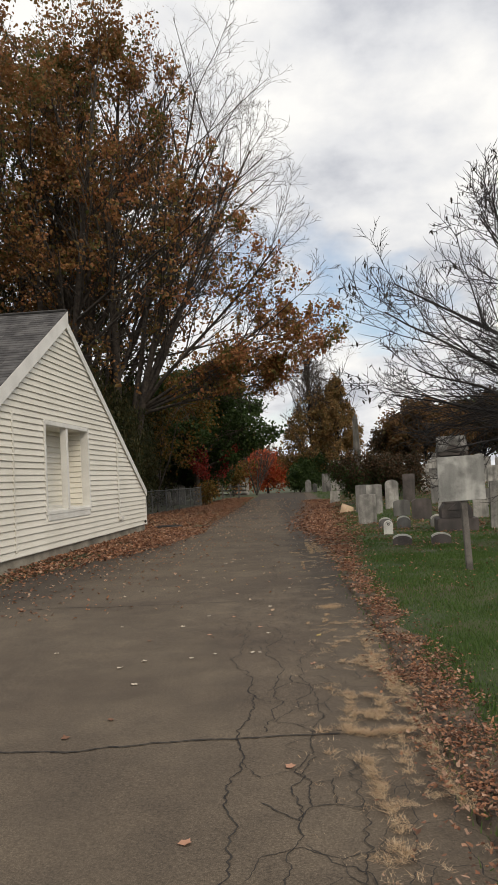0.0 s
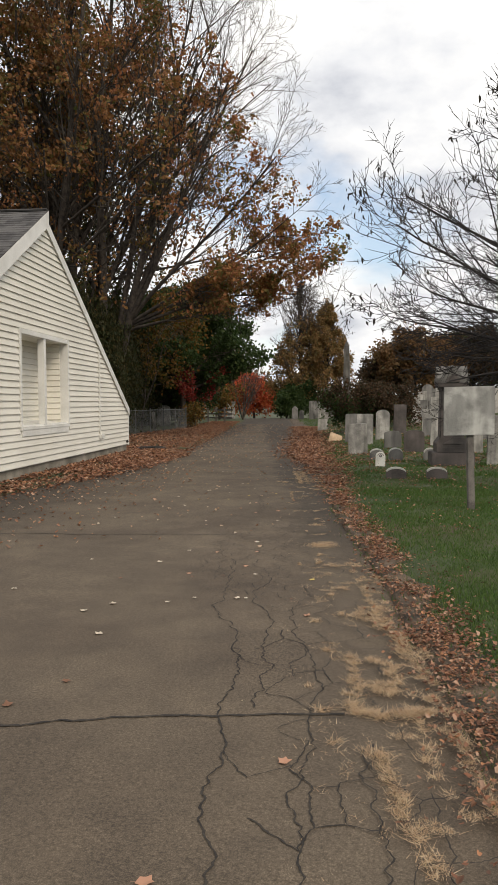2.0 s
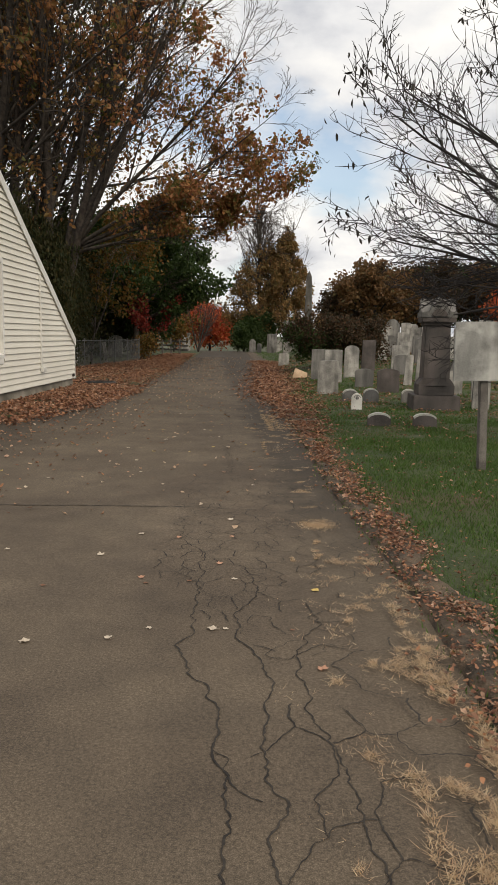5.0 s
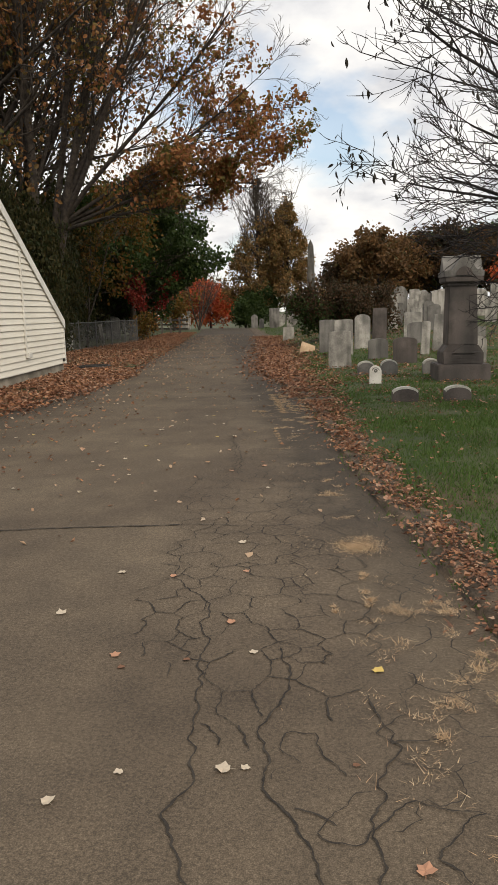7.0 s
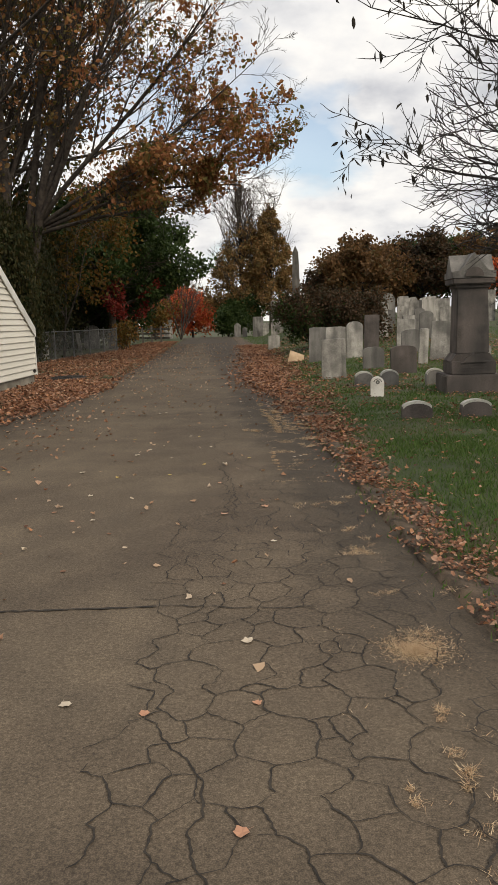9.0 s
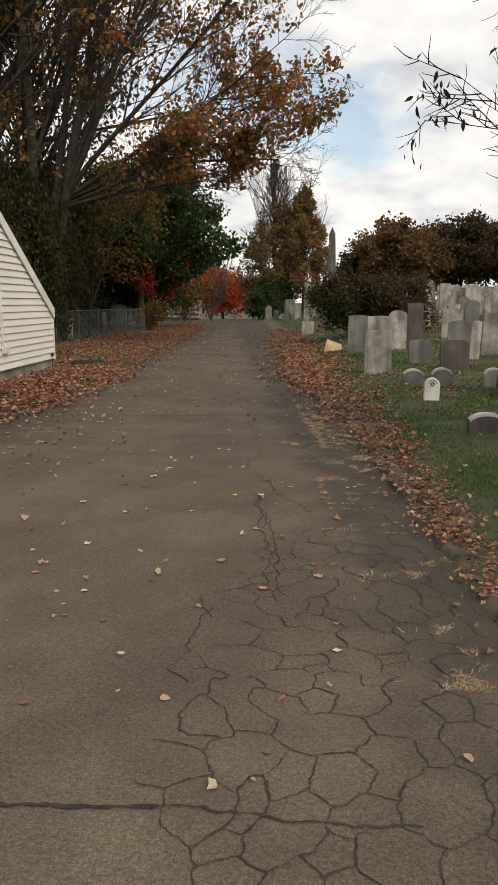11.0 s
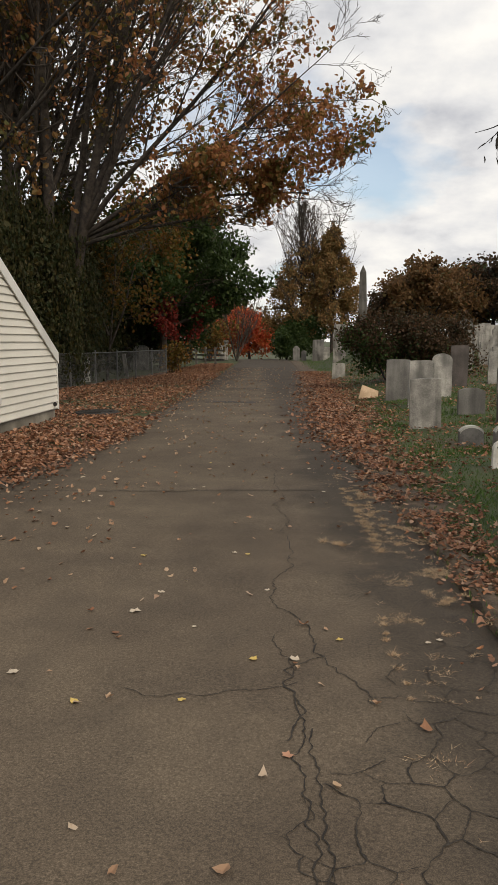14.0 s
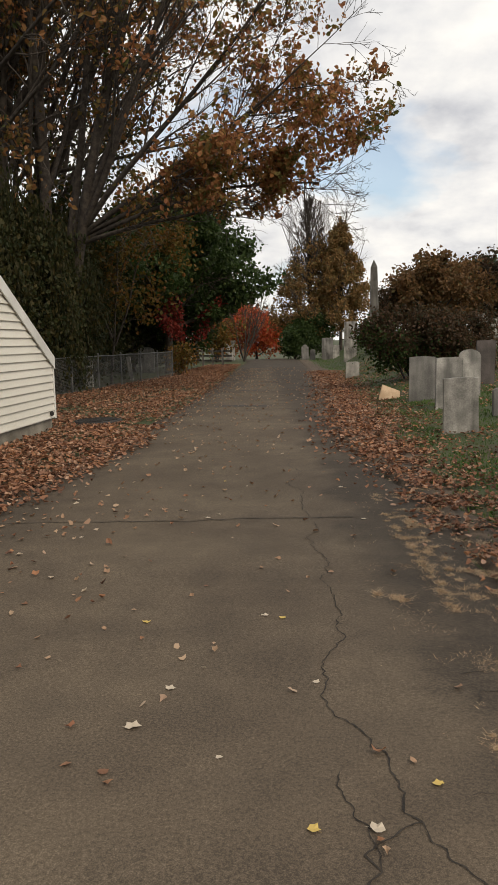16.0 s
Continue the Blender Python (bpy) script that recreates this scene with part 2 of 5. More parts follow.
M = dict(
    asphalt=asphalt_surface(),
    crack=surface("crack_dirt", (0.014, 0.011, 0.009), (0.042, 0.034, 0.026), 12, 120, 0.95, 0.5),
    patch=surface("tar_patch", (0.030, 0.027, 0.025), (0.055, 0.048, 0.042), 3, 90, 0.9, 0.4),
    ground=surface("turf_and_soil", (0.026, 0.042, 0.012), (0.056, 0.068, 0.022), 1.3, 50, 0.95, 0.8, (0.3, 0.7), (0.075, 0.050, 0.028), 0.55, bump_dist=0.03),
    litter_soil=surface("litter_soil", (0.040, 0.030, 0.021), (0.13, 0.090, 0.058), 6.0, 90, 0.95, 0.9, bump_dist=0.03),
    siding=surface("vinyl_siding", (0.58, 0.555, 0.48), (0.70, 0.67, 0.59), 0.8, 30, 0.55, 0.05, (0.2, 0.8), obj=0.15),
    trim=surface("white_trim", (0.58, 0.57, 0.53), (0.70, 0.69, 0.65), 2, 40, 0.5, 0.05),
    concrete=surface("foundation_concrete", (0.16, 0.14, 0.11), (0.30, 0.27, 0.22), 2.5, 60, 0.9, 0.4, stain=(0.09, 0.08, 0.06)),
    shingle=surface("asphalt_shingle", (0.045, 0.042, 0.042), (0.10, 0.095, 0.092), 3, 120, 0.95, 0.5, island=0.3),
    marble=surface("weathered_marble", (0.17, 0.162, 0.15), (0.42, 0.40, 0.365), 3.2, 40, 0.85, 0.35, (0.25, 0.75), (0.14, 0.135, 0.125), 1.7, obj=0.25, streak=0.42),
    brownstone=surface("dark_brownstone", (0.055, 0.046, 0.042), (0.12, 0.10, 0.092), 3.0, 50, 0.85, 0.35, (0.25, 0.75), (0.045, 0.04, 0.038), 1.5, obj=0.2, streak=0.25),
    greystone=surface("grey_slate_stone", (0.105, 0.10, 0.095), (0.22, 0.21, 0.195), 3.0, 50, 0.85, 0.35, (0.25, 0.75), (0.085, 0.08, 0.075), 1.5, obj=0.25, streak=0.35),
    obelisk_stone=surface("dark_granite", (0.075, 0.070, 0.062), (0.15, 0.14, 0.125), 2.0, 40, 0.85, 0.3, streak=0.4),
    # paler than the stone: skylight on the top faces put into the colour
    stone_edge=surface("sky_lit_edge", (0.34, 0.33, 0.29), (0.56, 0.55, 0.50), 6, 60, 0.8, 0.3),
    white_marble=surface("white_marble", (0.55, 0.53, 0.48), (0.72, 0.70, 0.65), 4, 50, 0.7, 0.2),
    tan_stone=surface("tan_stone", (0.42, 0.29, 0.18), (0.58, 0.42, 0.28), 4, 50, 0.85, 0.3),
    sign=surface("weathered_sign_back", (0.15, 0.148, 0.138), (0.25, 0.245, 0.228), 2.4, 60, 0.6, 0.12, (0.3, 0.7), (0.46, 0.45, 0.42), 3.4, streak=0.35),
    old_wood=surface("grey_weathered_wood", (0.085, 0.075, 0.066), (0.19, 0.17, 0.15), 5, 80, 0.9, 0.5),
    bark=surface("brown_grey_bark", (0.034, 0.027, 0.022), (0.085, 0.068, 0.054), 6, 60, 0.95, 0.8, bump_dist=0.03),
    bark_dark=surface("dark_twig_bark", (0.012, 0.010, 0.010), (0.032, 0.027, 0.026), 6, 60, 0.95, 0.6),
    steel=surface("galvanised_steel", (0.06, 0.06, 0.06), (0.12, 0.12, 0.115), 4, 60, 0.6, 0.1, metal=0.3),
    iron=surface("dark_cast_iron", (0.022, 0.020, 0.019), (0.05, 0.045, 0.04), 6, 60, 0.7, 0.4, metal=0.3),
    oak_leaf=foliage("rust_oak_leaves", [(0.075, 0.095, 0.024), (0.120, 0.115, 0.032), (0.22, 0.140, 0.042), (0.36, 0.165, 0.060), (0.27, 0.105, 0.048), (0.42, 0.19, 0.085), (0.22, 0.090, 0.048)], patch=0.5, patch_scale=0.5),
    olive_leaf=foliage("olive_brown_leaves", [(0.045, 0.066, 0.017), (0.085, 0.092, 0.026), (0.17, 0.110, 0.034), (0.28, 0.130, 0.048), (0.22, 0.095, 0.040), (0.12, 0.095, 0.030)], patch=0.5, patch_scale=0.45),
    green_leaf=foliage("dark_green_leaves", [(0.024, 0.046, 0.012), (0.044, 0.076, 0.019), (0.032, 0.058, 0.015), (0.074, 0.105, 0.026)]),
    thicket_leaf=foliage("thicket_leaves", [(0.018, 0.028, 0.009), (0.040, 0.046, 0.014), (0.072, 0.056, 0.017), (0.026, 0.036, 0.011), (0.048, 0.040, 0.014)]),
    yellow_leaf=foliage("yellow_green_leaves", [(0.11, 0.085, 0.018), (0.17, 0.11, 0.022), (0.20, 0.085, 0.020), (0.075, 0.070, 0.018)]),
    rust_leaf=foliage("russet_leaves", [(0.14, 0.110, 0.042), (0.29, 0.155, 0.060), (0.15, 0.120, 0.042), (0.38, 0.175, 0.072)], patch=0.4, patch_scale=0.5),
    russet_far=foliage("dull_russet_leaves", [(0.085, 0.060, 0.024), (0.17, 0.085, 0.034), (0.12, 0.066, 0.028), (0.20, 0.105, 0.042), (0.075, 0.066, 0.024)]),
    maroon_leaf=foliage("maroon_brown_leaves", [(0.044, 0.030, 0.016), (0.085, 0.046, 0.024), (0.030, 0.034, 0.015), (0.12, 0.060, 0.030)]),
    red_leaf=foliage("scarlet_leaves", [(0.46, 0.070, 0.030), (0.62, 0.125, 0.050), (0.60, 0.20, 0.060), (0.50, 0.075, 0.045)]),
    crimson_leaf=foliage("crimson_vine_leaves", [(0.16, 0.022, 0.016), (0.24, 0.035, 0.022), (0.10, 0.016, 0.013)]),
    black_leaf=foliage("withered_dark_leaves", [(0.020, 0.018, 0.015), (0.038, 0.032, 0.024), (0.028, 0.026, 0.018)], 0.7, 0.15),
    litter=foliage("fallen_leaf_litter", [(0.16, 0.074, 0.044), (0.30, 0.15, 0.090), (0.070, 0.036, 0.024), (0.24, 0.10, 0.055), (0.44, 0.28, 0.19), (0.10, 0.050, 0.034), (0.40, 0.19, 0.095), (0.20, 0.10, 0.065)], 0.75, 0.1),
    litter_pale=foliage("pale_fallen_leaves", [(0.30, 0.18, 0.11), (0.42, 0.30, 0.20), (0.25, 0.12, 0.065), (0.50, 0.42, 0.32)], 0.75, 0.1),
    leaf_tan=foliage("tan_leaf", [(0.42, 0.33, 0.24), (0.55, 0.47, 0.37)], 0.7, 0.1),
    leaf_orange=foliage("orange_leaf", [(0.38, 0.17, 0.10), (0.46, 0.25, 0.16)], 0.7, 0.1),
    leaf_brown=foliage("brown_leaf", [(0.13, 0.065, 0.04), (0.20, 0.10, 0.06)], 0.7, 0.1),
    leaf_yellow=foliage("yellow_leaf", [(0.55, 0.36, 0.09), (0.60, 0.44, 0.14)], 0.7, 0.1),
    grass=foliage("lawn_grass", [(0.045, 0.095, 0.018), (0.075, 0.135, 0.028), (0.055, 0.110, 0.022), (0.11, 0.140, 0.040)], 0.7, 0.25),
    straw=foliage("dry_straw_grass", [(0.48, 0.35, 0.21), (0.60, 0.47, 0.31), (0.30, 0.19, 0.12), (0.52, 0.36, 0.21), (0.36, 0.23, 0.14)], 0.8, 0.15),
)
# ---- building helpers ----
rng = np.random.default_rng(7)


def mesh_of(name, verts, faces, material, smooth=False):
    me = bpy.data.meshes.new(name)
    verts, faces = np.asarray(verts, np.float32), np.asarray(faces, np.int32)
    n, k = faces.shape
    me.vertices.add(len(verts))
    me.vertices.foreach_set("co", verts.ravel())
    me.loops.add(n * k)
    me.loops.foreach_set("vertex_index", faces.ravel())
    me.polygons.add(n)
    me.polygons.foreach_set("loop_start", np.arange(0, n * k, k, dtype=np.int32))
    me.polygons.foreach_set("use_smooth", np.full(n, smooth))
    me.update(calc_edges=True)
    me.materials.append(material)
    return me


def part(name, bm, material, parent=None, label=""):
    """One mesh object out of a bmesh, under a thing or a part."""
    me = bpy.data.meshes.new(name)
    bmesh.ops.recalc_face_normals(bm, faces=bm.faces)
    bm.to_mesh(me)
    bm.free()
    me.materials.append(material)
    ob = new(name, me)
    ob.parent = parent
    return tagged(ob, label) if label else ob


def put(name, me, parent=None, label=""):
    ob = new(name, me)
    ob.parent = parent
    return tagged(ob, label) if label else ob


def thing(name, at, label, category, group="", kind="", turn=0.0):
    ob = new(name)
    ob.empty_display_size = 0.2
    ob.matrix_basis = pose(*at, 0, 0, turn)
    return tagged(ob, label, category, group, kind)


def add_box(bm, a, b, bevel=0.0):
    vs = bmesh.ops.create_cube(bm, size=1)["verts"]
    for v in vs:
        v.co = Vector([a[i] if v.co[i] < 0 else b[i] for i in range(3)])
    if bevel:
        es = list({e for v in vs for e in v.link_edges})
        bmesh.ops.bevel(bm, geom=es, offset=bevel, segments=2, affect="EDGES")
    return bm


def box(a, b, bevel=0.0):
    return add_box(bmesh.new(), a, b, bevel)


def prism(bm, outline, a, b, axis="y"):
    """Extrudes an outline of (u, v) along an axis from a to b. axis y: (x, z); x: (y, z); z: (x, y)."""
    def at(u, v, w):
        return {"y": (u, w, v), "x": (w, u, v), "z": (u, v, w)}[axis]
    lo = [bm.verts.new(at(u, v, a)) for u, v in outline]
    hi = [bm.verts.new(at(u, v, b)) for u, v in outline]
    bm.faces.new(lo)
    bm.faces.new(hi)
    n = len(outline)
    for i in range(n):
        bm.faces.new((lo[i], lo[(i + 1) % n], hi[(i + 1) % n], hi[i]))
    return bm


def smooth01(a):
    a = np.clip(a, 0, 1)
    return a * a * (3 - 2 * a)


def height(x, y):
    """The lie of the land: the burial ground climbs gently, and the lane drops away past its far end."""
    rise = smooth01((np.asarray(x, float) - 0.3) / 3.0) * np.clip(np.asarray(y, float) - 22, 0, 45) * 0.035
    return rise - np.clip(np.asarray(y, float) - 76, 0, 60) * 0.02


def ribbon_noise(y, seed, amp, rate):
    return np.array([amp * noise.noise(Vector((v * rate, seed, 0.3))) for v in np.atleast_1d(y)])


def right_edge(y):
    return np.interp(y, [-20, 4, 8, 11, 15, 18, 23, 44, 70, 90], [1.3, 1.12, 0.95, 0.72, 0.6, 0.42, -0.2, -0.6, -1.75, -3.6])


def left_edge(y):
    return np.interp(y, [-20, 8.5, 9.6, 13, 18, 22, 28, 36, 70, 90], [-13, -13, -5.0, -4.7, -4.0, -3.7, -3.7, -4.0, -5.7, -8.4])


def build_ground():
    xs = np.concatenate([[-1500, -400, -120, -60], np.arange(-40, -6, 2.0), np.arange(-6, 12, 0.3), np.arange(12, 44, 2.0), [60, 120, 400, 1500]])
    ys = np.concatenate([[-600, -120, -40, -20], np.arange(-10, 30, 0.4), np.arange(30, 110, 1.5), [120, 160, 260, 600, 2500]])
    X, Y = np.meshgrid(xs, ys)
    near = (np.abs(X - 3) < 9) & (Y > -10) & (Y < 60)
    bumps = np.array([noise.noise(Vector((x * 0.9, y * 0.9, 0))) * 0.025 + noise.noise(Vector((x * 3, y * 3, 4))) * 0.012 for x, y in zip(X.ravel(), Y.ravel())]).reshape(X.shape)
    on_lane = (X > left_edge(Y) - 0.4) & (X < right_edge(Y) + 0.2)
    Z = height(X, Y) + np.where(near & ~on_lane, bumps, 0) - np.where(on_lane, 0.05, 0.0)
    n, m = X.shape
    i = np.arange(n * m).reshape(n, m)
    faces = np.stack([i[:-1, :-1], i[:-1, 1:], i[1:, 1:], i[1:, :-1]], -1).reshape(-1, 4)
    tagged(put("ground", mesh_of("ground", np.stack([X, Y, Z], -1).reshape(-1, 3), faces, M["ground"], True)), "mown lawn and bare soil strewn with leaves", "ground", kind="structure")


def build_road():
    ys = np.concatenate([np.arange(-20, 30, 0.12), np.arange(30, 92, 0.8)])
    l = left_edge(ys) + ribbon_noise(ys, 1.0, 0.10, 1.1)
    r = right_edge(ys) + ribbon_noise(ys, 5.0, 0.14, 0.9) + ribbon_noise(ys, 9.0, 0.05, 4.0)
    k = 25
    f = np.linspace(0, 1, k)
    X = l[:, None] * (1 - f) + r[:, None] * f
    Y = np.repeat(ys[:, None], k, 1)
    sag = np.array([noise.noise(Vector((x * 0.5, y * 0.5, 7))) * 0.010 for x, y in zip(X.ravel(), Y.ravel())]).reshape(X.shape)
    edge = np.minimum(f, 1 - f)
    Z = 0.008 + height(np.minimum(X, 0.3), Y) + sag * np.minimum(1, edge * 6) - 0.045 * (edge < 1e-6)
    i = np.arange(X.size).reshape(X.shape)
    faces = np.stack([i[:-1, :-1], i[:-1, 1:], i[1:, 1:], i[1:, :-1]], -1).reshape(-1, 4)
    tagged(put("road", mesh_of("road", np.stack([X, Y, Z], -1).reshape(-1, 3), faces, M["asphalt"], True)), "worn brown-grey asphalt lane with cracks", "road", kind="structure")


def lane_z(x, y):
    return 0.008 + float(height(min(x, 0.3), y)) + noise.noise(Vector((x * 0.5, y * 0.5, 7))) * 0.010


def build_verge():
    """The strip of bare soil and dead grass between asphalt and lawn."""
    ys = np.concatenate([np.arange(-5, 30, 0.15), np.arange(30, 72, 0.8)])
    l = right_edge(ys) - 0.05
    w = np.interp(ys, [-5, 8, 12, 18, 24, 34, 72], [0.32, 0.32, 0.26, 0.36, 0.95, 1.1, 0.8])
    r = l + w + ribbon_noise(ys, 21.0, 0.30, 1.5) + ribbon_noise(ys, 25.0, 0.16, 6.0)
    f = np.linspace(0, 1, 9)
    X = l[:, None] * (1 - f) + r[:, None] * f
    Y = np.repeat(ys[:, None], 9, 1)
    edge = np.minimum(f, 1 - f)
    bumps = np.array([noise.noise(Vector((x * 0.9, y * 0.9, 0))) * 0.025 + noise.noise(Vector((x * 3, y * 3, 4))) * 0.012 for x, y in zip(X.ravel(), Y.ravel())]).reshape(X.shape)
    Z = height(X, Y) + np.where(f > 0.3, np.maximum(bumps, -0.004), 0.0) + 0.010 - 0.06 * (edge < 1e-6)
    i = np.arange(X.size).reshape(X.shape)
    faces = np.stack([i[:-1, :-1], i[:-1, 1:], i[1:, 1:], i[1:, :-1]], -1).reshape(-1, 4)
    tagged(put("verge", mesh_of("verge", np.stack([X, Y, Z], -1).reshape(-1, 3), faces, M["litter_soil"], True)), "bare brown soil verge beside the asphalt", "verge", kind="structure")


build_ground()
build_road()
build_verge()

# ---- the white gabled house ----
WALL, RIDGE, APEX, EAVE, SLOPE = -5.25, 17.3, 5.27, 1.17, 0.564
FRONT, BACK = RIDGE - 7.27, RIDGE + 7.27
BOT, COURSE = 0.21, 0.127
WY0, WY1, WZ0, WZ1 = 15.98, 18.80, 1.02, 2.80


def roof_at(y):
    return APEX - SLOPE * abs(y - RIDGE)


def clapboard(parent, x, y0, y1, z, clip=True):
    """One course of siding: its lower edge stands proud of the course below."""
    z1 = z + COURSE + 0.004
    a, b, c, d = y0, y1, y0, y1
    if clip:
        reach = lambda zz: (APEX - zz) / SLOPE
        a, b = max(y0, RIDGE - reach(z)), min(y1, RIDGE + reach(z))
        c, d = max(y0, RIDGE - reach(z1)), min(y1, RIDGE + reach(z1))
    if b - a < 0.05:
        return
    if d - c < 0.01:
        c, d = (c + d) / 2 - 0.005, (c + d) / 2 + 0.005
    bm = bmesh.new()
    lip, out = z + 0.018, x + 0.032
    v = [bm.verts.new(p) for p in ((x, a, z), (x, b, z), (x + 0.004, b, z), (x + 0.004, a, z), (x + 0.004, a, lip), (x + 0.004, b, lip), (out, b, lip), (out, a, lip),
                                   (x + 0.004, c, z1), (x + 0.004, d, z1), (x, d, z1), (x, c, z1))]
    for q in ((0, 1, 2, 3), (3, 2, 5, 4), (4, 5, 6, 7), (7, 6, 9, 8), (8, 9, 10, 11), (11, 10, 1, 0), (0, 3, 4, 7, 8, 11), (1, 10, 9, 6, 5, 2)):
        bm.faces.new([v[i] for i in q])
    part("siding_course", bm, M["siding"], parent)


def build_house():
    h = thing("house", (0, 0, 0), "cream clapboard gabled house with dark shingled roof beside lane", "house")
    bm = bmesh.new()
    for out in ([(FRONT, BOT), (WY0, BOT), (WY0, roof_at(WY0)), (FRONT, EAVE)], [(WY1, BOT), (BACK, BOT), (BACK, EAVE), (WY1, roof_at(WY1))],
                [(WY0, BOT), (WY1, BOT), (WY1, WZ0), (WY0, WZ0)], [(WY0, WZ1), (WY1, WZ1), (WY1, roof_at(WY1)), (RIDGE, APEX), (WY0, roof_at(WY0))]):
        prism(bm, out, WALL - 0.15, WALL - 0.001, "x")
    for a, b in (((-17, FRONT, BOT), (WALL - 0.15, FRONT + 0.15, EAVE)), ((-17, BACK - 0.15, BOT), (WALL - 0.15, BACK, EAVE))):
        add_box(bm, a, b)
    prism(bm, [(FRONT, BOT), (BACK, BOT), (BACK, EAVE), (RIDGE, APEX), (FRONT, EAVE)], -17.15, -17, "x")
    wall = part("wall", bm, M["trim"], h)
    n = int((APEX - BOT) / COURSE)
    for i in range(n + 1):
        z = BOT + i * COURSE
        if z + COURSE > WZ0 - 0.10 and z < WZ1 + 0.04:
            clapboard(wall, WALL, FRONT, WY0 - 0.09, z)
            clapboard(wall, WALL, WY1 + 0.09, BACK, z)
        else:
            clapboard(wall, WALL, FRONT, BACK, z)
    # the recessed blind window
    w = new("window_recess")
    w.parent = h
    tagged(w, "recessed blind window lined with cream siding")
    back = WALL - 0.60
    bm = box((back - 0.05, WY0 - 0.05, WZ0 - 0.1), (back, WY1 + 0.05, WZ1 + 0.1))
    add_box(bm, (back, WY0 - 0.05, WZ0), (WALL - 0.15, WY0 - 0.002, WZ1 + 0.05))
    add_box(bm, (back, WY1 + 0.002, WZ0), (WALL - 0.15, WY1 + 0.05, WZ1 + 0.05))
    add_box(bm, (back, WY0, WZ1 + 0.002), (WALL - 0.15, WY1, WZ1 + 0.05))
    part("lining", bm, M["siding"], w)
    for i in range(int((WZ1 - WZ0) / COURSE) + 1):
        clapboard(w, back, WY0, WY1, min(WZ0 + i * COURSE, WZ1 - COURSE), False)
    # courses on the reveal that looks down the lane
    for i in range(int((WZ1 - WZ0) / COURSE)):
        z = WZ0 + 0.05 + i * COURSE
        bm = prism(bmesh.new(), [(WY1 + 0.001, z), (WY1 - 0.030, z + 0.016), (WY1 - 0.004, z + COURSE), (WY1 + 0.001, z + COURSE)], back + 0.03, WALL - 0.152, "x")
        part("siding_course", bm, M["siding"], w)
    bm = bmesh.new()
    prism(bm, [(back, WZ0 + 0.06), (WALL + 0.05, WZ0 - 0.03), (WALL + 0.05, WZ0 - 0.09), (back, WZ0 - 0.09)], WY0 + 0.002, WY1 - 0.002, "y")
    part("sill", bm, M["trim"], w)
    for y in (WY0 - 0.085, WY1 - 0.008):
        part("frame", box((WALL - 0.10, y, WZ0 - 0.10), (WALL + 0.045, y + 0.093, WZ1 + 0.09), 0.006), M["trim"], w)
    part("frame", box((WALL - 0.10, WY0 + 0.01, WZ1 - 0.008), (WALL + 0.043, WY1 - 0.01, WZ1 + 0.088), 0.006), M["trim"], w)
    part("frame", box((WALL - 0.02, WY0, WZ0 - 0.22), (WALL + 0.040, WY1, WZ0 - 0.092), 0.006), M["trim"], w)
    part("mullion", box((WALL - 0.12, 17.28, WZ0 - 0.02), (WALL + 0.02, 17.42, WZ1), 0.006), M["trim"], w)
    # roof slopes in stepped courses, ridge and rakes
    for s, nm, over in ((-1, "roof", 0.16), (1, "roof", 0.045)):
        y_out = RIDGE + s * 7.31
        bm = bmesh.new()
        prism(bm, [(RIDGE, APEX + 0.04), (y_out, roof_at(y_out) + 0.04), (y_out, roof_at(y_out) + 0.15), (RIDGE, APEX + 0.15)], -17.3, WALL + over, "x")
        roof = part(nm, bm, M["shingle"], h, "dark grey shingled roof slope")
        bm = bmesh.new()
        steps = 58
        for i in range(steps):
            f0, f1 = i / steps, (i + 1.05) / steps
            ya, yb = RIDGE + s * 7.31 * f0, RIDGE + s * 7.31 * f1
            x = -17.3
            while x < WALL + over - 0.02:
                w2 = 0.20 + 0.14 * random.random()
                x2 = min(x + w2, WALL + over)
                t0 = 0.152 + 0.004 * random.random()
                prism(bm, [(ya, roof_at(ya) + t0), (yb, roof_at(yb) + t0 + 0.013), (yb, roof_at(yb) + 0.15), (ya, roof_at(ya) + 0.149)], x + 0.003, x2, "x")
                x = x2
        put_sh = part("shingle_cover", bm, M["shingle"], roof)
        tagged(put_sh, kind="stuff")
        bm = bmesh.new()
        low = 0.17 if s < 0 else 0.07
        prism(bm, [(RIDGE, APEX - low), (y_out, roof_at(y_out) - low), (y_out, roof_at(y_out) + 0.143), (RIDGE, APEX + 0.143)], WALL + 0.034, WALL + over + 0.012, "x")
        part("rake_board", bm, M["trim"], h, "white painted rake board")
    part("ridge_cap", box((-17.3, RIDGE - 0.09, APEX + 0.14), (WALL + 0.16, RIDGE + 0.09, APEX + 0.185), 0.02), M["shingle"], h)
    part("foundation", box((-17, FRONT + 0.05, -0.1), (WALL - 0.03, BACK - 0.05, BOT)), M["concrete"], h, "stained concrete foundation strip")
    part("corner_board", box((WALL - 0.02, BACK - 0.02, BOT - 0.01), (WALL + 0.03, BACK + 0.05, EAVE - 0.02), 0.005), M["trim"], h)
    part("siding_joint", box((WALL, 14.28, BOT + 0.1), (WALL + 0.028, 14.36, 2.95), 0.004), M["siding"], h)
    conduit = part("conduit", box((WALL + 0.02, 21.38, 0.62), (WALL + 0.060, 21.42, roof_at(21.4) - 0.2), 0.006), M["trim"], h)
    part("outlet_box", box((WALL + 0.018, 21.36, 0.52), (WALL + 0.10, 21.62, 0.63), 0.01), M["trim"], conduit, "small pale outlet box")
